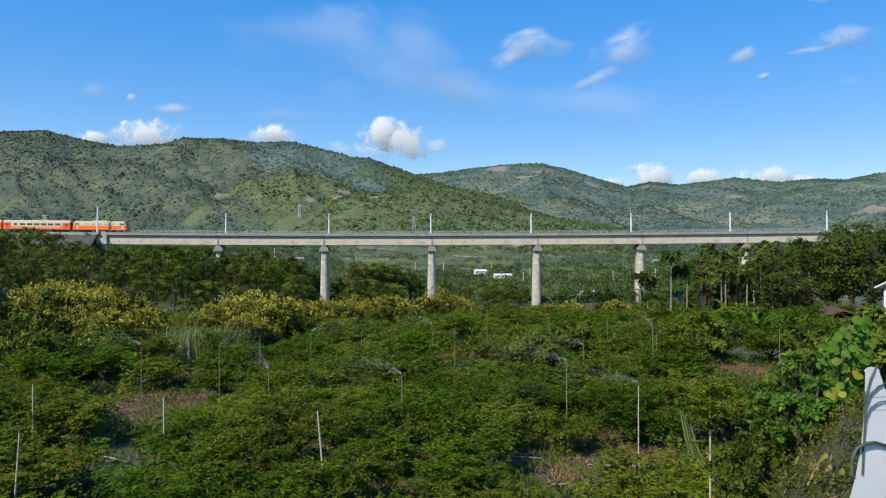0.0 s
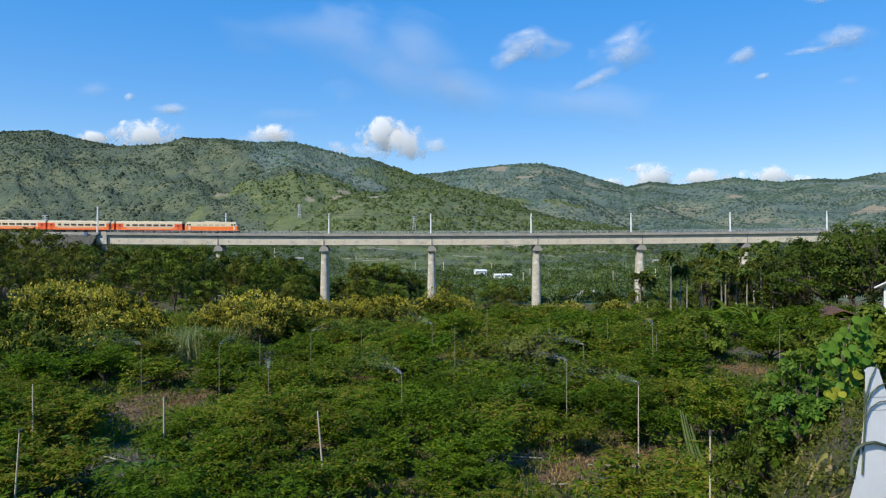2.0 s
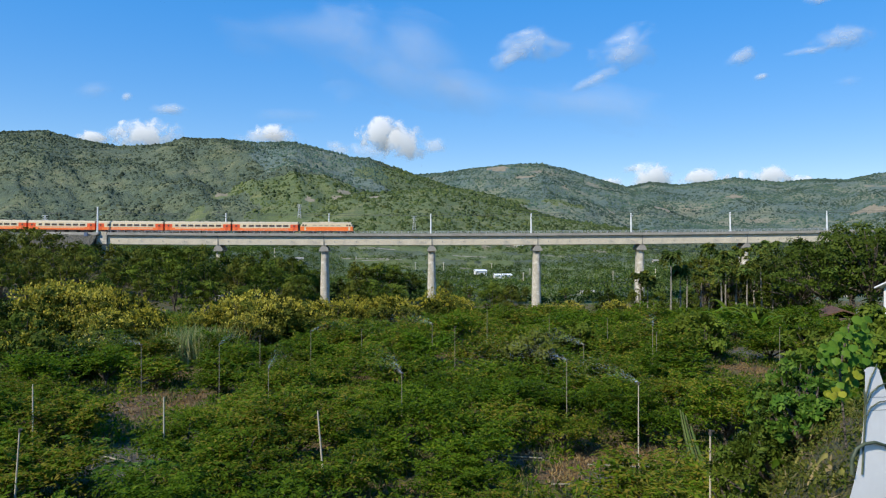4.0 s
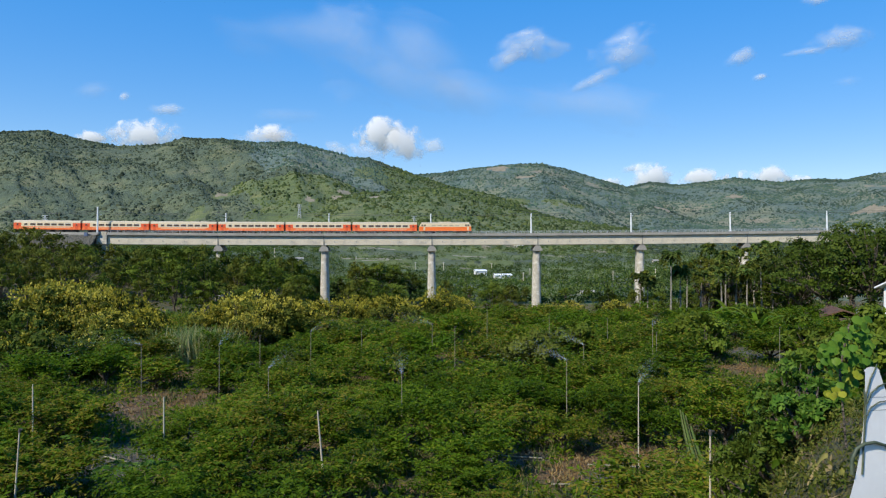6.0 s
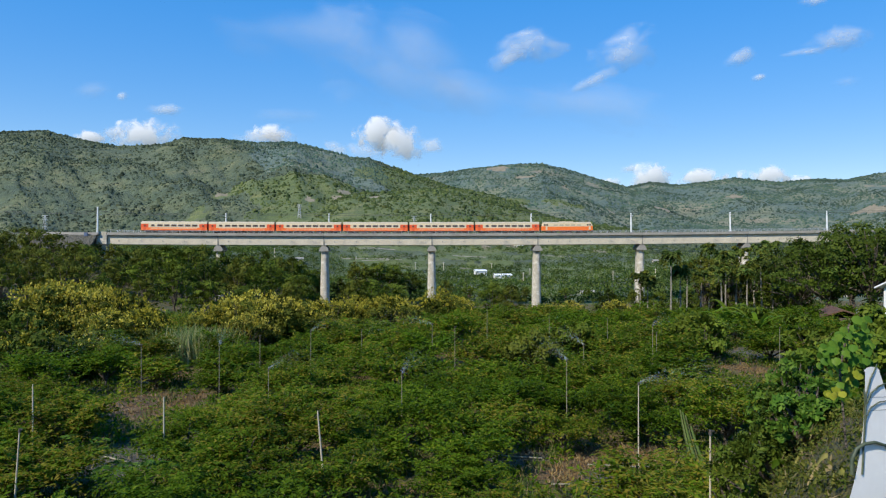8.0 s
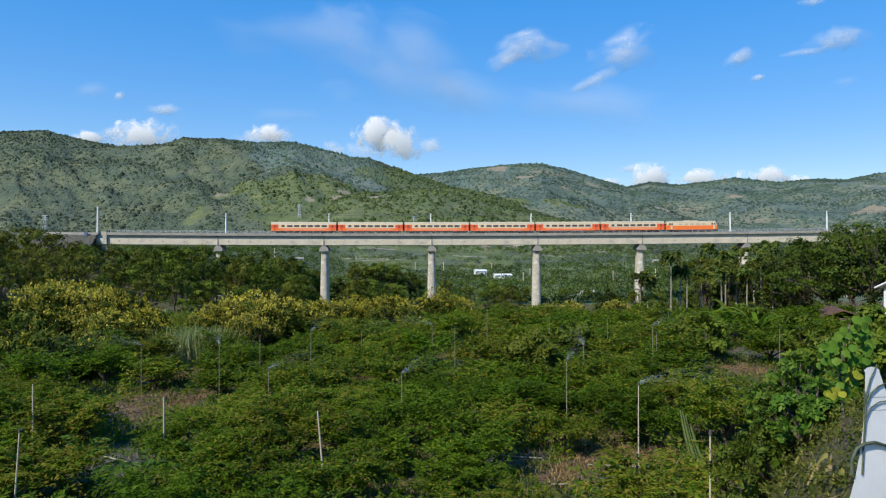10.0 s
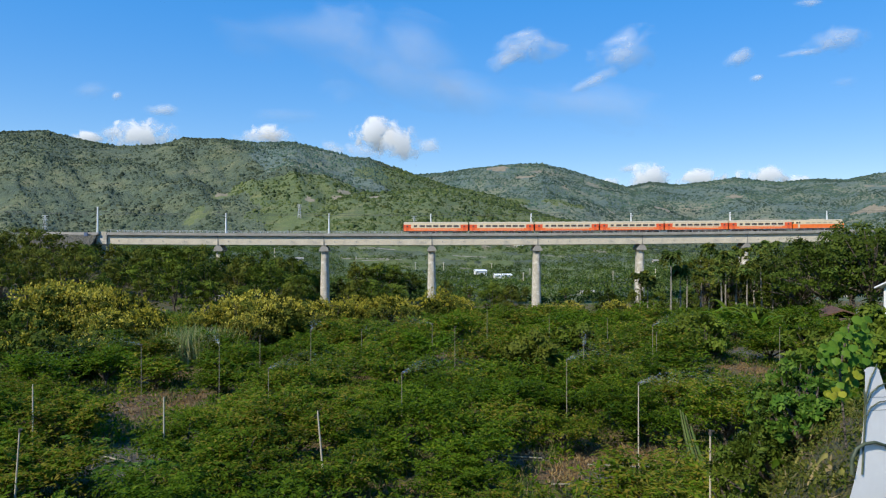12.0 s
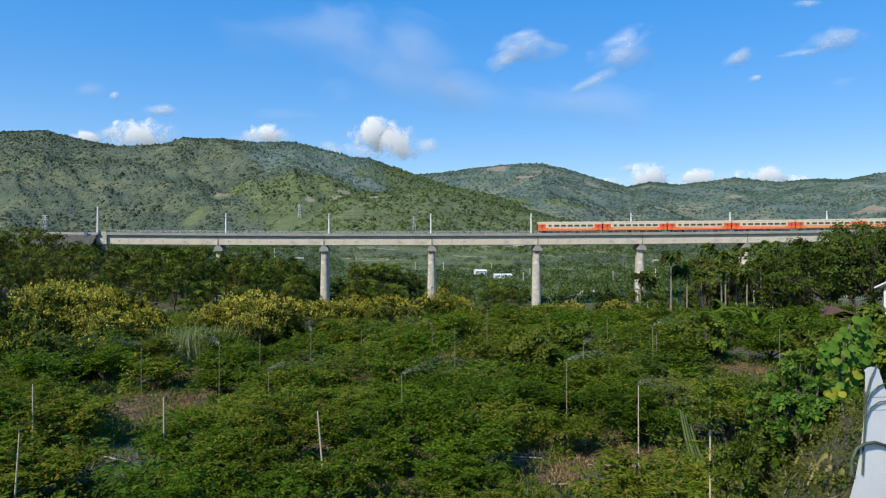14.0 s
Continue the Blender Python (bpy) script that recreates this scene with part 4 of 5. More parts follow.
plant_out([orchard_tree(100 + k, 300, 15, 0.165, 0.062, TALL[k]) for k in range(4)], near, rng, sizes=(0.75, 1.15))
plant_out([orchard_tree(120 + k, 190, 10, 0.24, 0.10, TALL[k]) for k in range(4)], middle, rng, sizes=(0.75, 1.15))
plant_out([orchard_tree(140 + k, 120, 8, 0.30, 0.13, TALL[k]) for k in range(4)], far, rng, sizes=(0.75, 1.15))


def at_view(px, depth):
    return (px - 784) / LENS * depth, depth


def clumps(name, label, category, pts, radii, per, length, material, rng, low=0.75, droop=0.15):
    """Many small crowns of leaves in one mesh: undergrowth and woods too many to count."""
    pts, radii = np.asarray(pts, float), np.asarray(radii, float)
    n = len(pts)
    d = rng.normal(0, 1, (n * per, 3))
    d[:, 2] = np.abs(d[:, 2]) * 0.9 - 0.25
    d /= np.linalg.norm(d, axis=1)[:, None]
    r = np.repeat(radii, per)[:, None]
    c = np.repeat(pts, per, 0) + [0, 0, 0] + d * r * (0.55 + 0.45 * rng.random((n * per, 1))) * [1, 1, low]
    c[:, 2] += r[:, 0] * 0.3
    me = leaves_mesh(name, c, d, length, length * 0.5, M[material], rng, droop, 0.2, 0.8)
    return tagged(new(name, me), label, category, kind="stuff")


def crowns(name, label, pts, radii, material, rng, sides=4):
    """Low tree crowns for the far woods, seen from very far: jagged domes."""
    n = len(pts)
    pts, radii = np.asarray(pts), np.asarray(radii)[:, None, None]
    a = (np.arange(sides) / sides * 2 * np.pi)[None, :] + rng.uniform(0, 6, (n, 1))
    ring = lambda f, z: np.stack([np.cos(a) * f, np.sin(a) * f, np.full_like(a, z)], -1) * rng.uniform(0.7, 1.3, (n, sides, 1))
    v = np.concatenate([ring(0.9, -0.35), ring(0.8, 0.42), rng.normal(0, 0.2, (n, 1, 3)) + [0, 0, 0.8]], 1) * radii + pts[:, None, :]
    f = []
    for j in range(sides):
        k = (j + 1) % sides
        f += [(j, k, sides + k), (j, sides + k, sides + j), (sides + j, sides + k, 2 * sides)]
    faces = (np.arange(n)[:, None, None] * (2 * sides + 1) + np.array(f)[None]).reshape(-1, 3)
    return tagged(new(name, raw_mesh(name, v.reshape(-1, 3), faces, [M[material]])), label, "woods", kind="stuff")


def spread_points(rng, count, d0, d1, u0=-0.74, u1=0.74, power=1.0):
    d = d0 + (d1 - d0) * rng.random(count) ** power
    u = rng.uniform(u0, u1, count)
    x = u * d
    return x, d, land(x, d)


def clear_of(x, y, spots, sx=0.6, sy=0.35):
    keep = np.ones(len(x), bool)
    for bx, by, br in spots:
        keep &= np.hypot((x - bx) * sx, (y - by) * sy) > br * 0.7
    return keep


def build_woods():
    rng = np.random.default_rng(77)
    # woods on the hills, thick in the gullies and thin on the grassy backs
    x, d, z = spread_points(rng, 125000, 640, 2950, power=0.85)
    dense = fbm(x / 130, d / 130, 4, 41) + 0.5 * fbm(x / 35, d / 35, 2, 45)
    keep = (dense + 0.4 * ON_LOBE(x, d) > rng.uniform(-0.75, 0.25, len(x))) & clear_of(x, d, HILL_BARE) & clear_of(x, d, HILL_GREEN)
    x, d, z = x[keep], d[keep], z[keep]
    # woods on these slopes get the leaf colour with haze painted in
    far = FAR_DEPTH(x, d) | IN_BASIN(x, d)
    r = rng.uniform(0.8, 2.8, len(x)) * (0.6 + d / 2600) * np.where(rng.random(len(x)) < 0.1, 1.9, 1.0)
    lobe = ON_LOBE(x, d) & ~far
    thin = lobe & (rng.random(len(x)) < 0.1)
    for mask, material, label in ((lobe & ~thin, "spur_leaf", "light green orchards and trees on the sunny spur"), (~far & ~lobe, "far_leaf", "dark green woods covering the near hills"), (far, "hazed_leaf", "woods covering the distant hills and basin, blue-green haze painted in")):
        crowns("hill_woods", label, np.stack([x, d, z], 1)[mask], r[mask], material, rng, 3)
    # valley behind and under the viaduct
    x, d, z = spread_points(rng, 15000, 225, 780, power=1.2)
    terrace = np.sin((d + 0.12 * x + 30 * fbm(x / 90, d / 90, 2, 57)) * 2 * np.pi / (9 + d / 22)) * smooth(d, 260, 380)
    keep = (fbm(x / 45, d / 45, 3, 51) + 0.2 + 0.55 * terrace > rng.uniform(-0.8, 0.15, len(x))) & clear_of(x, d, SHEDS, 1, 0.6)
    x, d, z = x[keep], d[keep], z[keep]
    clumps("valley_trees", "mixed green trees and orchards on the valley floor", "woods", np.stack([x, d, z], 1), rng.uniform(0.9, 3.0, len(x)), 15, 1.2, "valley_leaf", rng)
    # undergrowth on the slope between the orchard and the viaduct
    x, d, z = spread_points(rng, 2600, 70, 225)
    keep = (x < 100) & (np.abs(d - TRACK_Y - 0.034 * x) > 4) & clear_of(x, d, GREY, 1, 1)
    x, d, z = x[keep], d[keep], z[keep]
    dark = (x < -5) & (d > 95)
    z = z - 0.8 * dark
    p = np.stack([x, d, z], 1)
    rr = rng.uniform(0.9, 2.1, len(x)) * (0.75 + 0.4 * fbm(x / 20, d / 20, 2, 3))
    clumps("undergrowth", "dark green shrubs under the trees on the slope", "shrubs", p[dark], rr[dark] * 1.35, 44, 0.62, "dark_leaf", rng)
    clumps("undergrowth", "mid green shrubs below the viaduct", "shrubs", p[~dark], rr[~dark], 44, 0.55, "valley_leaf", rng)
    # scrub on the left, behind the orchard
    x, d, z = spread_points(rng, 420, 42, 95, -0.74, -0.12)
    keep = x < -14 - np.maximum(0, d - 30) * 0.1
    x, d, z = x[keep], d[keep], z[keep]
    clumps("scrub", "tangled green scrub beside the orchard", "shrubs", np.stack([x, d, z], 1), rng.uniform(0.6, 1.5, len(x)), 130, 0.28, "orchard_leaf", rng)
    x, d, z = spread_points(rng, 520, 50, 82, -0.38, 0.02)
    keep = (d > 56) | (x / d < -0.2)
    x, d, z = x[keep], d[keep], z[keep]
    clumps("scrub", "tangled mid green scrub under the yellow trees", "shrubs", np.stack([x, d, z], 1), rng.uniform(0.5, 1.5, len(x)), 110, 0.28, "olive_leaf", rng)
    # weeds and grass on the orchard floor
    x, d, z = spread_points(rng, 13000, 9, 62, -0.72, 0.74, 0.8)
    bare = np.ones(len(x), bool)
    for bx, by, br in BARE + GREY:
        bare &= np.hypot(x - bx, (d - by) * 0.8) > br * 0.75
    bare |= rng.random(len(x)) < 0.12
    x, d, z = x[bare], d[bare], z[bare]
    p = np.stack([x, d, z], 1)
    pick = rng.random(len(x)) < 0.6
    clumps("weeds", "low green weeds on the orchard floor", "weeds", p[pick], rng.uniform(0.12, 0.42, pick.sum()), 14, 0.17, "orchard_leaf", rng)
    pg = np.repeat(p[~pick], 16, 0) + rng.normal(0, 0.16, ((~pick).sum() * 16, 3)) * [1, 1, 0]
    me = leaves_mesh("grass", pg, np.tile([0, 0, 1.3], (len(pg), 1)), 0.34, 0.03, M["grass"], rng, 0, 0.1, 0)
    tagged(new("grass", me), "tufts of green and dry grass between the trees", "grass", kind="stuff")


def build_dry_weeds():
    """Browned weeds on the worn patches."""
    rng = np.random.default_rng(78)
    c = []
    for bx, by, br in BARE:
        n = int(55 * br)
        c.append(np.stack([bx + rng.normal(0, br * 0.5, n), by + rng.normal(0, br * 0.6, n), np.zeros(n)], 1))
    c = np.concatenate(c)
    c = np.repeat(c, 9, 0) + rng.normal(0, 0.12, (len(c) * 9, 3))
    c[:, 2] = land(c[:, 0], c[:, 1])
    me = leaves_mesh("dry_weeds", c, np.tile([0, 0, 0.9], (len(c), 1)), 0.16, 0.03, M["dry_weed"], rng, 0, 0.1, 0)
    tagged(new("dry_weeds", me), "orange-brown dry weeds on the worn soil", "weeds", kind="stuff")


build_dry_weeds()
SHEDS = [(*sight(850, 486)[:2], 9), (*sight(888, 490)[:2], 9)]
build_woods()


DARK = "dense dark green broadleaf tree on the slope"
darks = [big_tree(200 + k, 9.5, 4.4, 2700, 0.5, ("deep_leaf", "olive_leaf", "dark_leaf", "dark_leaf")[k], name="broadleaf_tree", label=DARK if k != 1 else "dense olive green broadleaf tree on the slope", group="slope trees", trunk_part=0.2, blobs=13, clump=1.0) for k in range(4)]
sunny = [big_tree(210 + k, 9.5, 4.4, 2500, 0.5, ("olive_leaf", "olive_leaf")[k], name="broadleaf_tree", label="dense yellowish green broadleaf tree on the knoll", group="slope trees", trunk_part=0.2, blobs=13, clump=1.0) for k in range(2)]
TREELINE = [(-60, 395), (0, 402), (60, 408), (110, 420), (160, 426), (200, 434), (250, 434), (300, 428), (340, 434), (380, 450), (420, 446), (460, 442), (500, 452), (535, 468), (556, 525), (600, 528), (625, 495), (680, 488), (715, 500), (740, 520), (780, 525)]
places, knoll = [], []
for depth, below, p0, p1 in ((182, 0, -60, 560), (152, 7, -70, 760), (126, 26, -70, 560), (104, 46, -80, 540)):
    px = p0
    while px < p1:
        q = px + rng.uniform(-12, 12)
        d = depth + rng.uniform(-9, 9)
        tx, ty = at_view(q, d)
        top = EYE - (np.interp(q, *zip(*TREELINE)) + below + rng.uniform(-4, 10) - 441) / LENS * d
        s_ = (top - float(land(tx, ty))) / 9.7
        if 0.3 < s_ < 1.8 and free_of(tx, ty, GREY[5:], 1.0):
            (knoll if q < 175 + rng.uniform(-50, 50) else places).append((tx, ty, s_))
        px += 46 * 150 / depth
for q, d, top_py in ((520, 224, 455), (560, 226, 472), (600, 232, 488), (640, 230, 470), (672, 228, 458), (700, 232, 464), (728, 236, 478), (790, 240, 496), (830, 236, 505), (870, 230, 508), (905, 232, 502), (930, 236, 508), (1000, 235, 508), (1040, 240, 514),
                     (1262, 100, 500), (1335, 102, 492), (1390, 104, 462), (1170, 108, 520), (1222, 106, 512), (1300, 102, 498), (1362, 96, 505), (1400, 92, 500), (1190, 98, 528), (1240, 96, 526), (1290, 94, 524), (1340, 92, 520), (1080, 125, 512), (1130, 120, 515), (1420, 98, 430), (870, 140, 505), (820, 150, 508), (905, 135, 512)):
    tx, ty = at_view(q, d)
    places.append((tx, ty, (EYE - (top_py - 441) / LENS * d - float(land(tx, ty))) / 9.7))
plant_out(darks, places, rng, sizes=(0.97, 1.03))
plant_out(sunny, knoll, rng, sizes=(0.97, 1.03))

FLOWER = "bushy tree covered in yellow blossom clusters"
flowers = [big_tree(220 + k, 4.0, 3.0, 2700, 0.3, "olive_leaf", flowers=320, name="flowering_tree", label=FLOWER, group="yellow trees", trunk_part=0.2) for k in range(3)]
places = []
for px, depth, top_py in ((95, 50, 502), (150, 49, 508), (205, 50, 525), (252, 48, 548), (120, 54, 500), (185, 45, 552), (385, 50, 540), (425, 49, 528), (470, 50, 522), (512, 52, 532), (358, 52, 552), (440, 46, 560),
                     (562, 60, 538), (592, 58, 530), (640, 60, 534), (688, 60, 528), (716, 64, 540), (780, 70, 520), (812, 74, 532), (970, 90, 535), (1010, 95, 540), (1090, 98, 534)):
    tx, ty = at_view(px, depth)
    places.append((tx, ty, (EYE - (top_py - 441) / LENS * depth - float(land(tx, ty))) / 4.2))
plant_out(flowers, places, rng, sizes=(0.95, 1.05))

BROAD = "large spreading tree with dense green foliage"
giants = [big_tree(240 + k, 9.5, 5.6, 6500, 0.34, "deep_leaf", name="shade_tree", label=BROAD, group="shade trees", bark="bark", trunk_part=0.3, blobs=30, clump=0.7) for k in range(2)]
places = []
for px, depth, s in ((1462, 74, 1.12), (1545, 70, 1.18), (1615, 80, 1.22), (1510, 82, 1.24), (1418, 86, 1.1)):
    places.append((*at_view(px, depth), s))
plant_out(giants, places, rng, sizes=(0.98, 1.02))


SLIM = "tall slim tree with fine dark green leaves behind the palms"
slims = [big_tree(260 + k, 9.0, 1.9, 2400, 0.3, "olive_leaf", name="slim_tree", label=SLIM, group="slim trees", trunk_part=0.25, blobs=22, clump=1.0) for k in range(2)]
places = []
for px, depth, top_py in ((1246, 92, 446), (1264, 98, 452), (1292, 94, 442), (1302, 100, 450), (1332, 98, 458), (1375, 96, 448)):
    tx, ty = at_view(px, depth)
    places.append((tx, ty, (EYE - (top_py - 441) / LENS * depth - float(land(tx, ty))) / 9.3))
plant_out(slims, places, rng, sizes=(0.97, 1.03))


# ---------------------------------------------------------------- orchard fittings
SPRAYS = []


def spray_mesh(seed, reach=4.2, drops=1500):
    """A jet of drops along +x that widens and falls."""
    rng = np.random.default_rng(seed)
    f = rng.random(drops) ** 1.3
    x = f * reach
    z = 0.42 * x - 0.115 * x * x
    sp = 0.02 + 0.11 * x
    c = np.stack([x, rng.normal(0, 1, drops) * sp * 0.9, z + rng.normal(0, 1, drops) * sp - np.abs(rng.normal(0, 1, drops)) * sp * 0.7], 1)
    way = np.stack([np.ones(drops), np.zeros(drops), 0.42 - 0.23 * x], 1)
    return leaves_mesh("spray", c, way * 2, 0.08, 0.008, M["water"], rng, 0, 0.1, 0.5)


def sprinkler(px, top, base, turn=None, lean=0.0, thick=0.015, reach=4.2, head=True, over=1.6):
    x, y = spot(px, base, over)
    for _ in range(4):
        x, y = spot(px, base, float(land(x, y)) + over)
    g = float(land(x, y))
    high = (base - top) / LENS * y + over
    ob = tagged(new("sprinkler_pole"), "thin grey sprinkler riser pole standing among the orchard trees", "sprinkler", group="sprinkler poles")
    ob.matrix_basis = pose(x, y, g, 0, lean, 0)
    part("pipe", tube_mesh("pipe", [[((0, 0, -0.4), thick), ((0, 0, high * 0.5), thick), ((0, 0, high), thick * 0.8)]], M["plastic" if thick > 0.02 else "dull_pipe"], 7), None, ob)
    if head:
        h = bmesh.new()
        bmesh.ops.create_cone(h, segments=8, radius1=thick * 1.6, radius2=thick * 1.1, depth=0.09, cap_ends=True, matrix=Matrix.Translation((0, 0, high + 0.03)))
        box(h, 0.0, 0.07, -0.012, 0.012, high + 0.045, high + 0.07)
        part("nozzle", h, M["under"], ob, "dark sprinkler nozzle")
    if turn:
        jet = part("spray", spray_mesh(int(px), reach), None, ob, "fine jet of water drops")
        tagged(jet, kind="stuff")
        SPRAYS.append((jet, [(t, pose(0, 0, high + 0.06, 0, 0, a)) for t, a in turn]))
    return ob


def steady(a0, rate):
    return [(t, a0 + rate * t) for t in (0.0, 2.0, 4.0, 6.0, 8.0, 10.0, 12.0, 14.0)]


sprinkler(1130, 681, 838, [(0.0, 172), (1.5, 166), (3.0, 148), (4.3, 118), (5.5, 84), (6.0, 62), (6.5, 40), (7.0, 26), (8.0, 10), (10.5, 2), (12.5, -18), (13.3, -45), (14.0, -78)], reach=4.6, over=0.0, thick=0.021)
sprinkler(1003, 640, 716, [(0.0, 165), (3.0, 158), (5.5, 140), (7.0, 120), (8.0, 105), (10.5, 55), (12.0, 30), (14.0, 12)], over=1.2)
sprinkler(1257, 777, 872, thick=0.021)
sprinkler(578, 727, 800, lean=-5, thick=0.028, head=False)
sprinkler(290, 703, 758, thick=0.026, head=False)
sprinkler(58, 680, 728, thick=0.026, head=False)
sprinkler(20, 764, 850, lean=4, thick=0.021)
sprinkler(711, 664, 722, steady(150, -9))
sprinkler(805, 580, 632)
sprinkler(862, 545, 606)
sprinkler(550, 588, 628, steady(20, 6))
sprinkler(475, 655, 690, steady(120, -7))
sprinkler(1155, 578, 622, steady(95, -5))
sprinkler(1033, 612, 642, steady(170, -8))
sprinkler(1380, 582, 622)
sprinkler(250, 612, 645, steady(160, 4))
sprinkler(388, 612, 650, steady(60, 5))
sprinkler(460, 596, 632)
sprinkler(765, 575, 604, steady(130, 5))
sprinkler(1162, 590, 625)
sprinkler(972, 560, 590)
sprinkler(1075, 565, 592)
sprinkler(640, 585, 615)


def pipe_on_ground(px0, py0, px1, py1, r=0.03):
    a, b = spot(px0, py0), spot(px1, py1)
    pts = []
    for k in range(7):
        x, y = a[0] + (b[0] - a[0]) * k / 6, a[1] + (b[1] - a[1]) * k / 6
        pts.append(((x, y, float(land(x, y)) + 0.04 + r), r))
    tagged(new("irrigation_pipe", tube_mesh("irrigation_pipe", [pts], M["dull_pipe"], 6)), "pale plastic irrigation pipe lying on the soil", "pipe")


pipe_on_ground(1040, 830, 1150, 836)
pipe_on_ground(975, 866, 1080, 868)
pipe_on_ground(185, 815, 250, 833)
pipe_on_ground(880, 815, 960, 819)


def citrus(seed, px, base, high):
    x, y = spot(px, base)
    for _ in range(4):
        x, y = spot(px, base, float(land(x, y)))
    h = high / LENS * y
    t = big_tree(seed, h, h * 0.62, 2600, max(0.12, 0.007 * y), "olive_leaf" if seed < 302 else "dark_leaf", name="citrus_tree", label="round dense dark green citrus tree among the orchard", trunk_part=0.12, blobs=10)
    t.matrix_basis = pose(x, y, float(land(x, y)))


for k, row in enumerate(((945, 676, 84), (1020, 642, 66), (1245, 644, 90), (1160, 610, 40), (1330, 600, 60))):
    citrus(301 + 2 * k, *row)


def reeds(px, base, count, high, width, label="tall pale green elephant grass clump"):
    x, y = spot(px, base)
    for _ in range(4):
        x, y = spot(px, base, float(land(x, y)))
    rng = np.random.default_rng(int(px))
    n = count
    p = np.stack([rng.normal(0, width, n), rng.normal(0, width * 0.6, n), np.zeros(n)], 1)
    a = rng.uniform(0, 6.28, n)
    tilt = rng.uniform(0.1, 0.8, n)
    verts, faces = [], []
    for k in range(n):
        ln = high * rng.uniform(0.6, 1.1)
        dx, dy = math.cos(a[k]) * tilt[k], math.sin(a[k]) * tilt[k]
        for j in range(4):
            f = j / 3
            c = p[k] + np.array([dx * f * f * ln, dy * f * f * ln, ln * (f - 0.25 * tilt[k] * f * f) - 0.05])
            w = 0.055 * (1 - f * 0.9)
            verts += [c + [w * -math.sin(a[k]), w * math.cos(a[k]), 0], c - [w * -math.sin(a[k]), w * math.cos(a[k]), 0]]
        b = k * 8
        faces += [(b + 2 * j, b + 2 * j + 1, b + 2 * j + 3, b + 2 * j + 2) for j in range(3)]
    ob = tagged(new("reed_clump", raw_mesh("reed_clump", verts, faces, [M["reed"]])), label, "grass clump", kind="stuff")
    ob.matrix_basis = pose(x, y, float(land(x, y)))


for row in ((345, 640, 420, 2.3, 1.2), (370, 630, 300, 2.0, 1.0), (320, 625, 260, 2.0, 0.9), (755, 622, 160, 1.6, 0.5), (745, 608, 160, 1.6, 0.6)):
    reeds(*row)


def banana_plant(px, base, fronds, length, seed, label="young banana plant with arching green leaves", low=0.25, wide=0.10, steep=1.25):
    """Arching split leaves from one stem; each leaf a part."""
    x, y = spot(px, base)
    for _ in range(4):
        x, y = spot(px, base, float(land(x, y)))
    rng = np.random.default_rng(seed)
    ob = tagged(new("banana_plant"), label, "banana plant")
    ob.matrix_basis = pose(x, y, float(land(x, y)))
    part("stem", tube_mesh("stem", [[((0, 0, -0.2), 0.09), ((0, 0, low + 0.3), 0.06)]], M["stem"], 7), None, ob)
    for k in range(fronds):
        a = 2 * math.pi * k / fronds + rng.uniform(-0.4, 0.4)
        ln = length * rng.uniform(0.8, 1.15)
        rise = rng.uniform(0.6, 1.2) * steep
        verts, faces = [], []
        n = 12
        for j in range(n + 1):
            f = j / n
            out, up = ln * 0.75 * f, low + ln * rise * (f - 0.72 * f * f)
            w = wide * ln * math.sin(math.pi * min(1, 0.08 + 0.92 * f)) ** 0.6 * (0.82 if j % 2 else 1.0)
            for q, dz in ((-w, -0.35 * w), (0, 0), (w, -0.35 * w)):
                verts.append((out * math.cos(a) - q * math.sin(a), out * math.sin(a) + q * math.cos(a), up + dz))
        for j in range(n):
            b = 3 * j
            faces += [(b, b + 1, b + 4, b + 3), (b + 1, b + 2, b + 5, b + 4)]
        part("leaf", raw_mesh("leaf", verts, faces, [M["orchard_leaf"]]), None, ob)
    return ob


for k, (px, base, n, ln) in enumerate(((840, 590, 6, 1.8), (1300, 600, 7, 2.6), (1340, 608, 6, 2.3), (985, 600, 5, 1.7), (650, 665, 5, 1.2),
                                       (1560, 640, 4, 2.0))):
    banana_plant(px, base, n + 2, ln * 1.5, 400 + k, low=1.0 if px > 1250 else 0.5, wide=0.055)


def column_cactus(px, base, high, stems=4):
    """Tall leaning three-winged stems with notched pale edges; each stem a part."""
    x, y = spot(px, base)
    for _ in range(4):
        x, y = spot(px, base, float(land(x, y)))
    rng = np.random.default_rng(431)
    ob = tagged(new("column_cactus"), "tall leaning green cactus stems with notched pale edges", "cactus")
    ob.matrix_basis = pose(x, y, float(land(x, y)))
    for k in range(stems):
        h = high * (1.0, 0.96, 0.9, 0.72)[k]
        verts, faces = [], []
        n, foot = 28, (k - 1.5) * 0.14
        for j in range(n + 1):
            f = j / n
            c = (foot - (0.30 + 0.05 * k) * f * h * (1 - 0.25 * f), 0.05 * k + 0.1 * f, h * f - 0.1)
            w = (0.075 if j % 2 else 0.052) * (1 - 0.55 * f ** 3)
            for q in range(3):
                a = 2 * math.pi * q / 3 + 0.5 + k
                verts += [(c[0] + w * math.cos(a), c[1] + w * math.sin(a), c[2]), (c[0] + 0.018 * math.cos(a + 1.05), c[1] + 0.018 * math.sin(a + 1.05), c[2])]
        for j in range(n):
            faces += [(6 * j + q, 6 * j + (q + 1) % 6, 6 * j + 6 + (q + 1) % 6, 6 * j + 6 + q) for q in range(6)]
        part("stem", raw_mesh("stem", verts, faces, [M["reed"]]), None, ob)


column_cactus(1243, 832, 1.95)


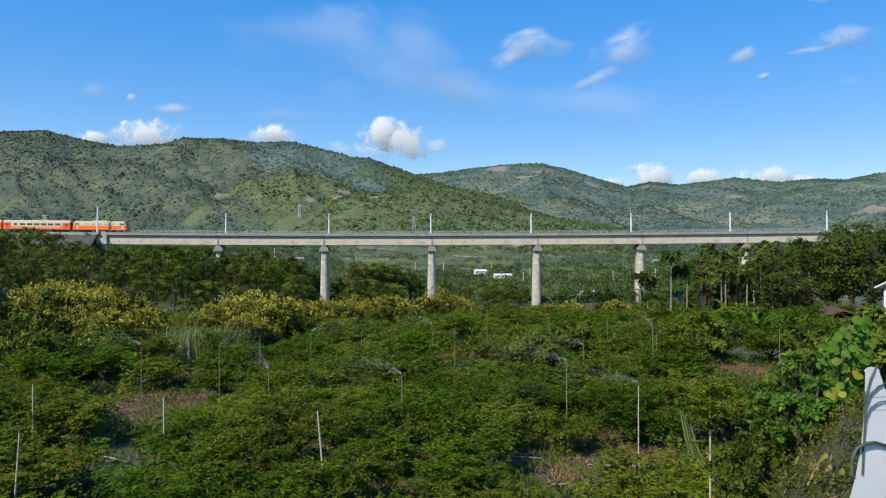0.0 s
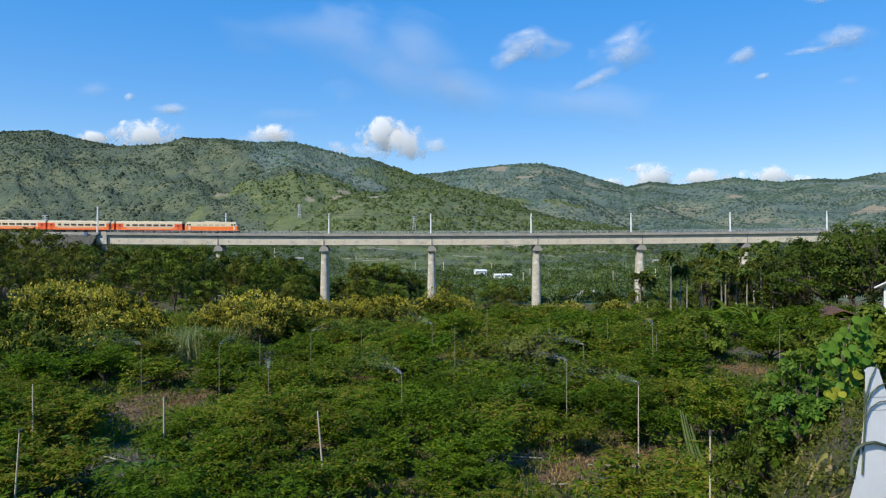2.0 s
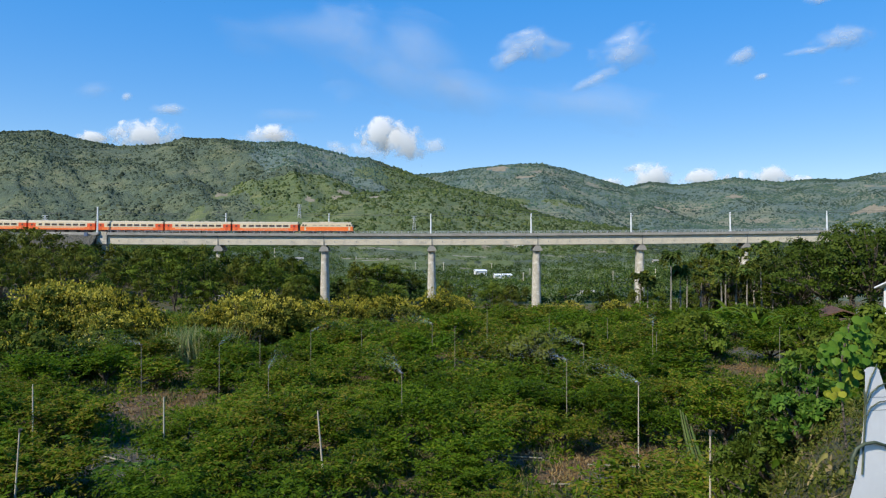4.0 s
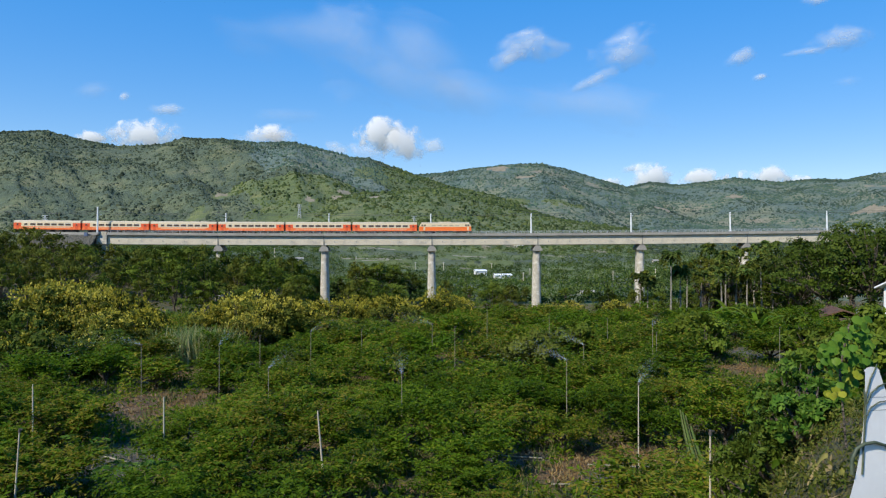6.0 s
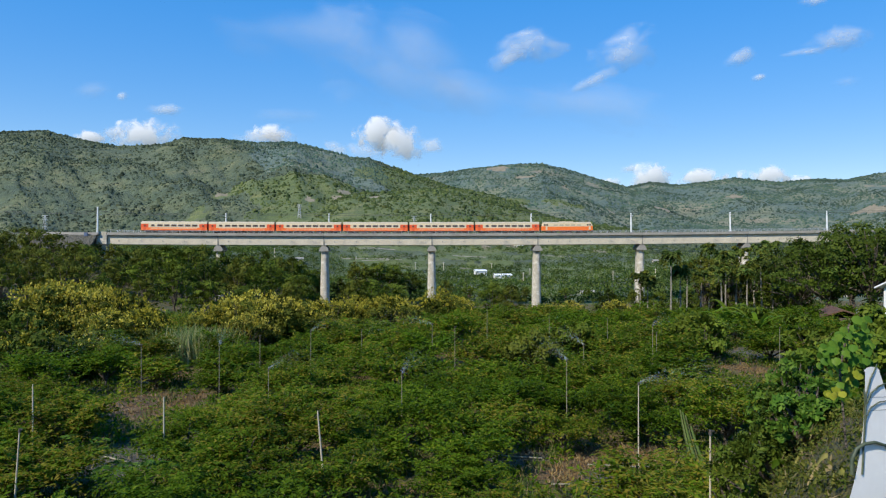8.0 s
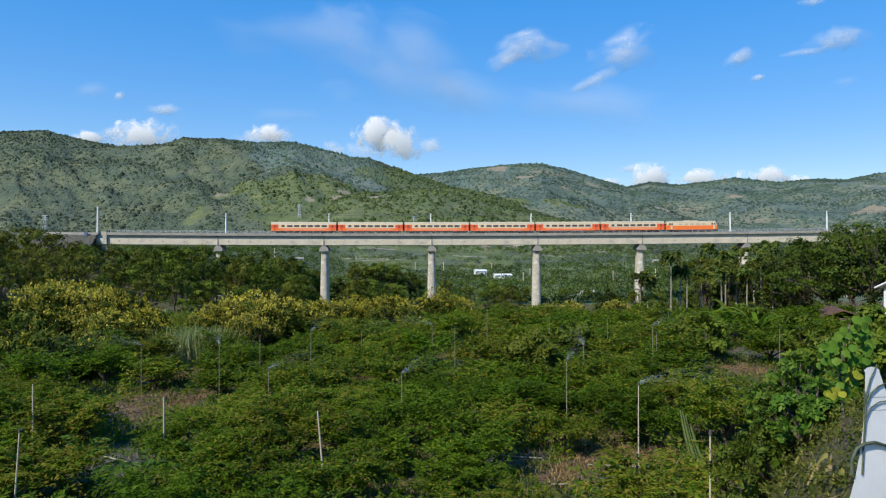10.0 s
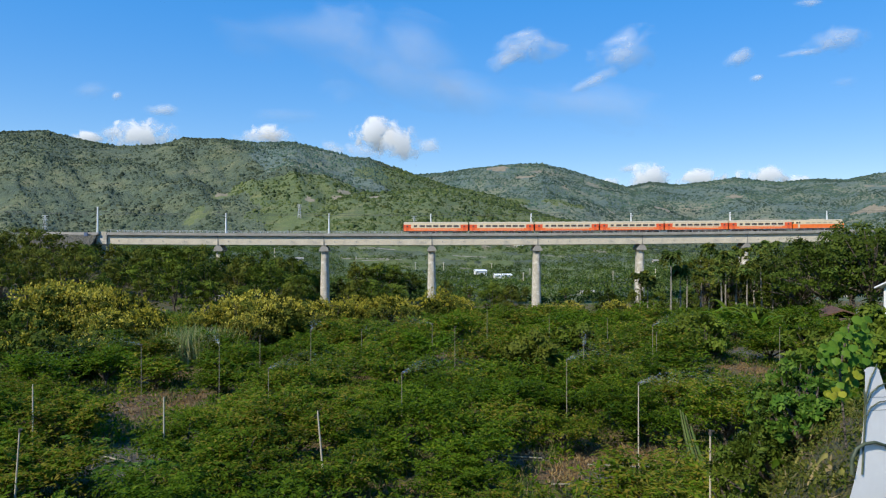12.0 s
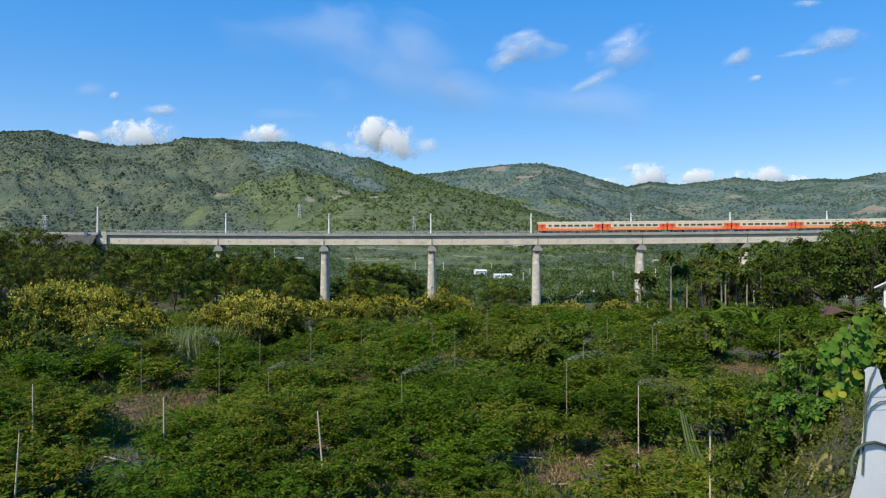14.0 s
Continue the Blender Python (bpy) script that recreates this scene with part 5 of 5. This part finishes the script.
def pinnate_plant(px, base, seed, fronds=6, length=1.9):
    """A seedling with arching feather leaves; each frond a part."""
    x, y = spot(px, base)
    rng = np.random.default_rng(seed)
    ob = tagged(new("feather_leaf_plant"), "young plant with arching bright green feather leaves", "plant")
    ob.matrix_basis = pose(x, y, float(land(x, y)))
    part("stem", tube_mesh("stem", [[((0, 0, -0.1), 0.03), ((0, 0, 0.5), 0.02)]], M["bark"], 6), None, ob)
    for k in range(fronds):
        a = 2 * math.pi * k / fronds + rng.uniform(-0.4, 0.4)
        ln = length * rng.uniform(0.75, 1.15)
        c, d = [], []
        for j in range(26):
            f = (j + 1) / 26
            o, z = ln * f * 0.7, 0.45 + ln * (1.15 * f - 0.85 * f * f)
            for s in (-1, 1):
                c.append((o * math.cos(a), o * math.sin(a), z))
                d.append((math.cos(a) * 0.7 - s * math.sin(a) * 1.3, math.sin(a) * 0.7 + s * math.cos(a) * 1.3, -0.2))
        part("frond", leaves_mesh("frond", np.array(c), np.array(d) * 4, 0.25, 0.06, M["bright_leaf"], rng, 0.1, 0.15, 1.2), None, ob)


for k, (px, base) in enumerate(((255, 884), (325, 888), (345, 880), (175, 890), (140, 860))):
    pinnate_plant(px, base, 450 + k)


# ---------------------------------------------------------------- right-hand side
def areca_palm(px, depth, top_py, seed):
    x, y = at_view(px, depth)
    g = float(land(x, y))
    h = EYE - (top_py - 441) / LENS * y - g
    rng = np.random.default_rng(seed)
    ob = tagged(new("areca_palm"), "slender areca palm with a pale ringed trunk", "palm", group="areca palms")
    ob.matrix_basis = pose(x, y, g, 0, rng.uniform(-2, 2), rng.uniform(0, 360))
    part("trunk", tube_mesh("trunk", [[((0, 0, -0.5), 0.13), ((0.05, 0, h * 0.5), 0.10), ((0, 0, h * 0.86), 0.075)]], M["pale_bark"], 8), None, ob, "pale ringed trunk")
    part("crownshaft", tube_mesh("crownshaft", [[((0, 0, h * 0.85), 0.10), ((0, 0, h * 0.93), 0.12), ((0, 0, h), 0.05)]], M["bright_leaf"], 8), None, ob, "green crownshaft")
    for k in range(12):
        a = 2 * math.pi * k / 12 + rng.uniform(-0.3, 0.3)
        ln, rise = rng.uniform(1.3, 2.0), rng.uniform(0.1, 1.7)
        c, d = [], []
        for j in range(26):
            f = (j + 1) / 26
            o, z = ln * f * (0.95 - 0.35 * f), h - 0.1 + ln * (rise * f - 1.25 * f * f)
            for s in (-1, 1):
                c.append((o * math.cos(a), o * math.sin(a), z))
                d.append((math.cos(a) * 0.8 - s * math.sin(a) * 1.2, math.sin(a) * 0.8 + s * math.cos(a) * 1.2, -0.5))
        part("frond", leaves_mesh("frond", np.array(c), np.array(d) * 2, 0.62, 0.19, M["valley_leaf"] if k % 3 else M["olive_leaf"], rng, 0.5, 0.2, 0.6), None, ob)
    return ob


for k, row in enumerate(((1187, 84, 452), (1205, 86, 478), (1240, 88, 488), (1255, 92, 440), (1278, 84, 478), (1284, 90, 452), (1303, 86, 478), (1322, 84, 480), (1335, 90, 462), (1133, 98, 488), (1147, 100, 494),
                         (1350, 88, 440), (1368, 92, 434), (1216, 95, 470), (1310, 96, 445))):
    areca_palm(*row, 500 + k)


def house_with_roof(px, depth, wide, deep, wall_h, roof_h, wall_mat, roof_mat, name, label, turn=0.0, z=None, windows=2):
    x, y = at_view(px, depth)
    g = float(land(x, y)) if z is None else z
    ob = tagged(new(name), label, "building")
    ob.matrix_basis = pose(x, y, g, 0, 0, turn)
    part("wall", boxed(-wide / 2, wide / 2, -deep / 2, deep / 2, -0.8, wall_h), M[wall_mat], ob)
    o = 0.5
    part("roof", prism([(-deep / 2 - o, wall_h - 0.15), (0, wall_h + roof_h), (deep / 2 + o, wall_h - 0.15), (deep / 2 + o, wall_h - 0.02), (0, wall_h + roof_h + 0.14), (-deep / 2 - o, wall_h - 0.02)],
                       -wide / 2 - o, wide / 2 + o), M[roof_mat], ob)
    for k in range(windows):
        xx = (-0.25 + 0.5 * k) * wide
        w = part("window", boxed(xx - 0.5, xx + 0.5, -deep / 2 - 0.04, -deep / 2 + 0.02, 0.9, 1.9), M["steel"], ob)
        part("pane", boxed(xx - 0.44, xx + 0.44, -deep / 2 - 0.06, -deep / 2 - 0.035, 0.96, 1.84), M["glass"], w)
    return ob


# dark bark on the shed walls paints in its shaded open inside
house_with_roof(1482, 64, 3.8, 3.8, 1.3, 0.7, "bark", "rust", "shed", "old farm shed with a rusty red-brown sheet roof", 72)
house_with_roof(1640, 57, 4.5, 4, 4.1, 0.9, "white", "roof_white", "farmhouse", "white farmhouse with a pale sheet roof behind trees", 10)
for px, py, w, d, h, m in ((850, 488, 4.6, 4, 2.0, "white"), (889, 492, 7.0, 4, 1.2, "white"), (530, 462, 3, 2.5, 1.0, "concrete"), (1040, 520, 6, 3, 0.7, "concrete"), (918, 437, 3, 3, 1.2, "white"), (1160, 466, 2.2, 2, 1.0, "concrete")):
    x, y, z = sight(px, py, 235)
    f = y / 290
    house_with_roof(784 + x / y * LENS, y, w * f, d * f, h * f, 0.5 * f, m, "roof_white" if m == "white" else "grey_edge", "farm_building", "small pale farm building with a sheet roof in the valley", 12, windows=0)


def lattice_pylon(px, base_py, top_py):
    x, y, z = sight(px, base_py, 240)
    h = (base_py - top_py) / LENS * y
    ob = tagged(new("lattice_pylon"), "grey steel lattice power pylon on the hillside", "pylon")
    ob.matrix_basis = pose(x, y, z)
    b, t = h * 0.13, h * 0.03
    r = max(0.12, y * 0.00022)
    legs = [[((sx * b, sy * b, -1), r), ((sx * t, sy * t, h), r)] for sx in (-1, 1) for sy in (-1, 1)]
    for path in legs:
        part("leg", tube_mesh("leg", [path], M["steel"], 4), None, ob)
    br = []
    for k in range(6):
        f, g = k / 6, (k + 1) / 6
        w0, w1 = b + (t - b) * f, b + (t - b) * g
        for s in (-1, 1):
            br.append([((-w0, s * w0, h * f), r * 0.7), ((w1, s * w1, h * g), r * 0.7)])
            br.append([((w0, s * w0, h * f), r * 0.7), ((-w1, s * w1, h * g), r * 0.7)])
    part("bracing", tube_mesh("bracing", br, M["steel"], 4), None, ob)
    for f in (0.72, 0.85, 0.97):
        part("crossarm", tube_mesh("crossarm", [[((-h * 0.17, 0, h * f), r), ((h * 0.17, 0, h * f), r)]], M["steel"], 4), None, ob)


lattice_pylon(80, 409, 381)
lattice_pylon(530, 386, 362)
lattice_pylon(733, 408, 383)


def utility_pole(px, base_py, high_px):
    x, y, z = sight(px, base_py, 235)
    h = high_px / LENS * y
    ob = tagged(new("utility_pole"), "pale concrete utility pole in the valley", "pole", group="utility poles")
    ob.matrix_basis = pose(x, y, z)
    part("shaft", tube_mesh("shaft", [[((0, 0, -1), 0.22), ((0, 0, h), 0.16)]], M["concrete"], 6), None, ob)
    part("crossarm", boxed(-0.9, 0.9, -0.06, 0.06, h - 0.6, h - 0.45), M["steel"], ob)


for row in ((630, 470, 16), (735, 478, 14), (938, 497, 22), (926, 500, 18), (1085, 498, 18), (1160, 490, 14), (1240, 470, 14), (785, 480, 16), (870, 478, 12), (486, 455, 16)):
    utility_pole(*row)


def trackside_cabinet():
    ob = tagged(new("trackside_cabinet"), "small blue-grey trackside equipment cabinet", "cabinet")
    ob.matrix_basis = track_pose(-106.5, -4.2, 0.3)
    m = surface("blue_cabinet_paint", [(0.3, (0.06, 0.09, 0.16)), (0.7, (0.12, 0.16, 0.26))], 2, 0.5, fine=0.1)
    part("body", boxed(-0.5, 0.5, -0.3, 0.3, -0.6, 0.5, bevel=0.05), m, ob)
    part("lid", boxed(-0.58, 0.58, -0.38, 0.38, 0.5, 0.6, bevel=0.02), M["grey_edge"], ob)


trackside_cabinet()


def white_wall():
    """Upright white-painted parapet running off beside the road: rounded head, a flare at its foot."""
    ob = tagged(new("white_wall"), "white painted concrete parapet beside the road", "wall")

    def on_face(px, py, lift=0.0):
        u = (px - 784) / LENS
        d = (3.184 + lift) / (0.95 - 0.31 * u)
        return Vector((u * d, d, EYE - (py - 441) / LENS * d))
    # rounded head, a hollow flare down the near edge, the far edge falling away
    flare = [(1531 - 76 * (k / 14) ** 2.4, 660 + 340 * k / 14) for k in range(14, -1, -1)]
    head = [(1543 - 15 * math.cos(a), 660 - 11 * math.sin(a)) for a in (0.4, 0.9, 1.5, 2.2, 2.7)]
    fall = [(1556 + 76 * (k / 8) ** 0.8, 657 + 343 * k / 8) for k in range(9)]
    out = flare + head + fall
    bm = bmesh.new()
    front = [bm.verts.new(on_face(a, b)) for a, b in out]
    back = [bm.verts.new(on_face(a + 3 * (a < 1540), b + 2 * (b < 700), 0.16)) for a, b in out]
    n = len(out)
    bm.faces.new(front)
    bm.faces.new(back[::-1])
    for i in range(n):
        bm.faces.new((front[i], front[(i + 1) % n], back[(i + 1) % n], back[i]))
    bmesh.ops.recalc_face_normals(bm, faces=bm.faces)
    part("body", bm, M["white"], ob, "white painted concrete")
    for py in (704, 727):
        line = tube_mesh("joint", [[(on_face(1533, py), 0.002), (on_face(1576, py - 2), 0.002)]], M["grey_edge"], 4)
        part("joint", line, None, ob, "thin grey joint line")

    def stem(points, r, mat="stem"):
        path = [(on_face(a, b, -0.3 * l), r * (1 - 0.4 * i / len(points))) for i, (a, b, l) in enumerate(points)]
        tagged(new("climbing_stem", tube_mesh("climbing_stem", [path], M[mat], 7)), "thin arching cactus stem hanging over the white wall", "stem", group="climbing stems")
    stem([(1531, 735, .02), (1533, 700, .03), (1540, 672, .03), (1548, 655, .02), (1552, 645, 0)], 0.005)
    stem([(1531, 750, .02), (1532, 720, .03), (1541, 697, .03), (1555, 684, .03), (1572, 677, .03)], 0.006)
    stem([(1530, 770, .02), (1532, 742, .03), (1541, 722, .03), (1556, 712, .03), (1578, 708, .03)], 0.005)
    stem([(1526, 840, .02), (1528, 800, .02), (1530, 760, .02), (1531, 720, .02), (1529, 690, .02)], 0.006)
    stem([(1508, 840, .02), (1508, 815, .03), (1516, 795, .04), (1530, 786, .05), (1548, 783, .05), (1566, 788, .05), (1585, 800, .04)], 0.013, mat="stem")


white_wall()


def heart_vine():
    """Large heart-shaped leaves on a thin climbing stem."""
    rng = np.random.default_rng(9)
    ob = tagged(new("heart_leaf_vine"), "climbing vine with large bright green heart-shaped leaves", "vine")
    d0 = 5.0
    stem = [((px - 784) / LENS * d0, d0 + 0.1, EYE - (py - 441) / LENS * d0) for px, py in ((1512, 800), (1505, 720), (1500, 660), (1510, 610), (1518, 575))]
    part("stem", tube_mesh("stem", [[(p, 0.008) for p in stem]], M["bark"], 6), None, ob)
    outline = [(0, 0.02), (0.2, -0.05), (0.42, 0.06), (0.52, 0.32), (0.40, 0.66), (0, 1.0), (-0.40, 0.66), (-0.52, 0.32), (-0.42, 0.06), (-0.2, -0.05)]
    spots = [(1505, 582), (1525, 585), (1540, 598), (1520, 605), (1500, 600), (1485, 605), (1512, 625), (1532, 622), (1495, 625), (1478, 620), (1465, 618), (1452, 622), (1460, 635), (1478, 640),
             (1495, 645), (1512, 648), (1470, 655), (1488, 665), (1505, 670), (1480, 688), (1470, 700), (1484, 704), (1500, 690), (1520, 660), (1532, 640), (1542, 612), (1515, 590), (1490, 592), (1530, 580), (1522, 575)]
    spots = [(a + rng.normal(0, 7), b + rng.normal(0, 7)) for a, b in spots for _ in range(4)]
    for px, py in spots:
        d = d0 + rng.uniform(-0.25, 0.35)
        size = rng.uniform(0.045, 0.072)
        verts = [(0, 0.35 * size, 0.02)] + [(a * size, -b * size, -0.4 * abs(a) * size - 0.15 * size * b * b) for a, b in outline]
        faces = [(0, i + 1, (i + 1) % 10 + 1) for i in range(10)]
        verts[0] = (0, -0.35 * size, -0.02 * size)
        me = raw_mesh("leaf", verts, faces, [M["heart_yellow" if py > 655 and rng.random() < 0.7 else "heart_leaf"]])
        m = Matrix.Translation(((px - 784) / LENS * d, d, EYE - (py - 8 - 441) / LENS * d)) @ Euler((radians(rng.uniform(35, 85)), radians(rng.uniform(-20, 20)), radians(rng.uniform(-45, 45)))).to_matrix().to_4x4()
        part("leaf", me, None, ob, at=m)


heart_vine()


def bank_plants():
    rng = np.random.default_rng(5)
    # glossy bushes on the slope below the road
    def bush(px, depth, top, size, leaves, ln, mat, label):
        x, y = at_view(px, depth)
        g = float(land(x, y))
        h = max(0.8, EYE - (top - 441) / LENS * y - g)
        t = big_tree(int(px + top), h, size, leaves, ln, mat, name="bush", label=label, trunk_part=0.15, blobs=14, clump=0.8, flowers=45 if px < 200 else 0)
        t.matrix_basis = pose(x, y, g)
    glossy, shade = "leafy bush with glossy bright green leaves on the bank", "dark leafy bush on the bank"
    bush(1408, 10.0, 628, 0.6, 2600, 0.085, "bright_leaf", glossy)
    bush(1440, 8.8, 665, 0.42, 1700, 0.08, "bright_leaf", glossy)
    bush(1405, 9.4, 690, 0.65, 2800, 0.085, "deep_leaf", shade)
    bush(1425, 8.6, 725, 0.5, 2000, 0.08, "bright_leaf", glossy)
    bush(1345, 12.5, 752, 0.6, 2600, 0.09, "deep_leaf", "low green bush at the foot of the bank")
    bush(1300, 12.0, 812, 0.7, 2800, 0.09, "deep_leaf", "low green bush at the foot of the bank")
    bush(1370, 9.6, 790, 0.7, 2800, 0.085, "deep_leaf", shade)
    bush(1340, 10.5, 830, 0.7, 2800, 0.085, "deep_leaf", "low green bush at the foot of the bank")
    bush(1425, 20, 612, 1.0, 1800, 0.2, "dark_leaf", shade)
    bush(1525, 26, 575, 2.0, 2600, 0.3, "dark_leaf", "dark green bush beside the lane")
    bush(1470, 30, 594, 2.0, 2400, 0.3, "olive_leaf", "olive green bush beside the lane")
    bush(1432, 40, 566, 2.2, 2400, 0.3, "dark_leaf", "dark green bush beside the lane")
    bush(1585, 40, 545, 3.0, 2400, 0.4, "dark_leaf", "dark green bush beside the lane")
    # dark green bushes, their leaf colour darkened further for the deep shade beneath
    for px, dp, top in ((18, 37, 596), (78, 35, 588), (132, 37, 600), (42, 44, 552), (-10, 46, 535), (190, 42, 590)):
        bush(px, dp, top, 2.0, 3000, 0.24, "deep_leaf", "broad dark green bush at the orchard's edge")
    # creepers over the bank
    n = 2600
    y = rng.uniform(3.6, 18, n)
    x = (0.9 + 0.52 * y) + rng.uniform(-3.6, 1.8, n)
    p = np.stack([x, y, land(x, y)], 1)
    keep = (x / y > 0.43) & (y > 4.0)
    p = p[keep]
    clumps("bank_creepers", "small-leaved green creepers covering the road bank", "creepers", p, rng.uniform(0.08, 0.22, len(p)), 26, 0.055, "creeper_leaf", rng)
    pg = np.repeat(p[: len(p) // 2], 14, 0) + rng.normal(0, 0.12, (len(p) // 2 * 14, 3)) * [1, 1, 0]
    me = leaves_mesh("bank_grass", pg, np.tile([0.3, -0.2, 1.0], (len(pg), 1)), 0.12, 0.012, M["grass"], rng, 0, 0.1, 0)
    tagged(new("bank_grass", me), "dry and green grass on the road bank", "grass", kind="stuff")
    # cut banana leaves left to dry
    for k in range(16):
        px, py = rng.uniform(1390, 1490), rng.uniform(815, 885)
        ln, turn = rng.uniform(0.2, 0.42), rng.uniform(10, 130)
        d = 3.2
        x, y = at_view(px, d)
        for _ in range(120):
            z = float(land(x, y))
            want = EYE - (py - 441) / LENS * y
            if z >= want:
                break
            y += 0.08
            x = (px - 784) / LENS * y
        verts, faces = [], []
        a = radians(turn)
        for j in range(9):
            f = j / 8
            w = 0.035 * ln * math.sin(math.pi * (0.06 + 0.9 * f)) ** 0.7
            cx, cy = math.cos(a) * ln * 0.5 * (f - 0.5), math.sin(a) * ln * 0.5 * (f - 0.5)
            for q, dz in ((-w, -0.02), (0, 0.03), (w, -0.02)):
                gx, gy = cx - q * math.sin(a), cy + q * math.cos(a)
                verts.append((gx, gy, float(land(x + gx, y + gy)) - z + 0.12 + dz + 0.03 * math.sin(math.pi * f)))
        for j in range(8):
            b = 3 * j
            faces += [(b, b + 1, b + 4, b + 3), (b + 1, b + 2, b + 5, b + 4)]
        ob = tagged(new("cut_banana_leaf", raw_mesh("cut_banana_leaf", verts, faces, [M["cut_leaf"] if k % 3 != 1 else M["dry"]])),
                    "cut banana leaf drying on the road bank", "leaf", group="cut leaves")
        ob.matrix_basis = pose(x, y, z)


bank_plants()


def field_wall(px0, py0, px1, py1, high):
    """A low pale retaining wall or field road edge across the valley."""
    a, b = sight(px0, py0, 235), sight(px1, py1, 235)
    verts, faces = [], []
    for k in range(15):
        f = k / 14
        x, y = a[0] + (b[0] - a[0]) * f, a[1] + (b[1] - a[1]) * f
        z = float(land(x, y))
        for dy, dz in ((-0.6, -0.5), (-0.5, high), (0.5, high), (0.6, -0.5)):
            verts.append((x, y + dy, z + dz))
    for k in range(14):
        for j in range(3):
            c = 4 * k + j
            faces.append((c, c + 4, c + 5, c + 1))
    tagged(new("field_wall", raw_mesh("field_wall", verts, faces, [M["grey_edge"]])), "low pale concrete field wall across the valley", "wall", group="field walls")


for row in ((632, 440, 700, 443, 1.0), (600, 455, 690, 459, 1.2), (640, 462, 712, 460, 1.0), (1030, 441, 1100, 444, 1.0), (960, 452, 1010, 455, 0.8), (1010, 524, 1060, 520, 0.8), (800, 452, 860, 456, 0.8)):
    field_wall(*row[:4], row[4] * 0.4)


# ---------------------------------------------------------------- what moves
def motions():
    times = [0.5 * k for k in range(29)]
    walk(LOCO, [(t, track_pose(train_s(t) + 8.35, 0, RAIL_UP)) for t in times])
    for k, car in enumerate(COACHES):
        walk(car, [(t, track_pose(train_s(t) - 0.2 - (k + 0.5) * PITCH + 0.1, 0, RAIL_UP)) for t in times])
    for ob, x, z, depth, dx, dz in CLOUDS:
        walk(ob, [(t, pose(x + dx * (t - 7) / 14, depth, z + dz * (t - 7) / 14, 90, 0, 0) @ pose(0, 0, 0, 0, 0, ob["tilt"])) for t in (0.0, 7.0, 14.0)])
    for spray, rows in SPRAYS:
        walk(spray, rows)


motions()
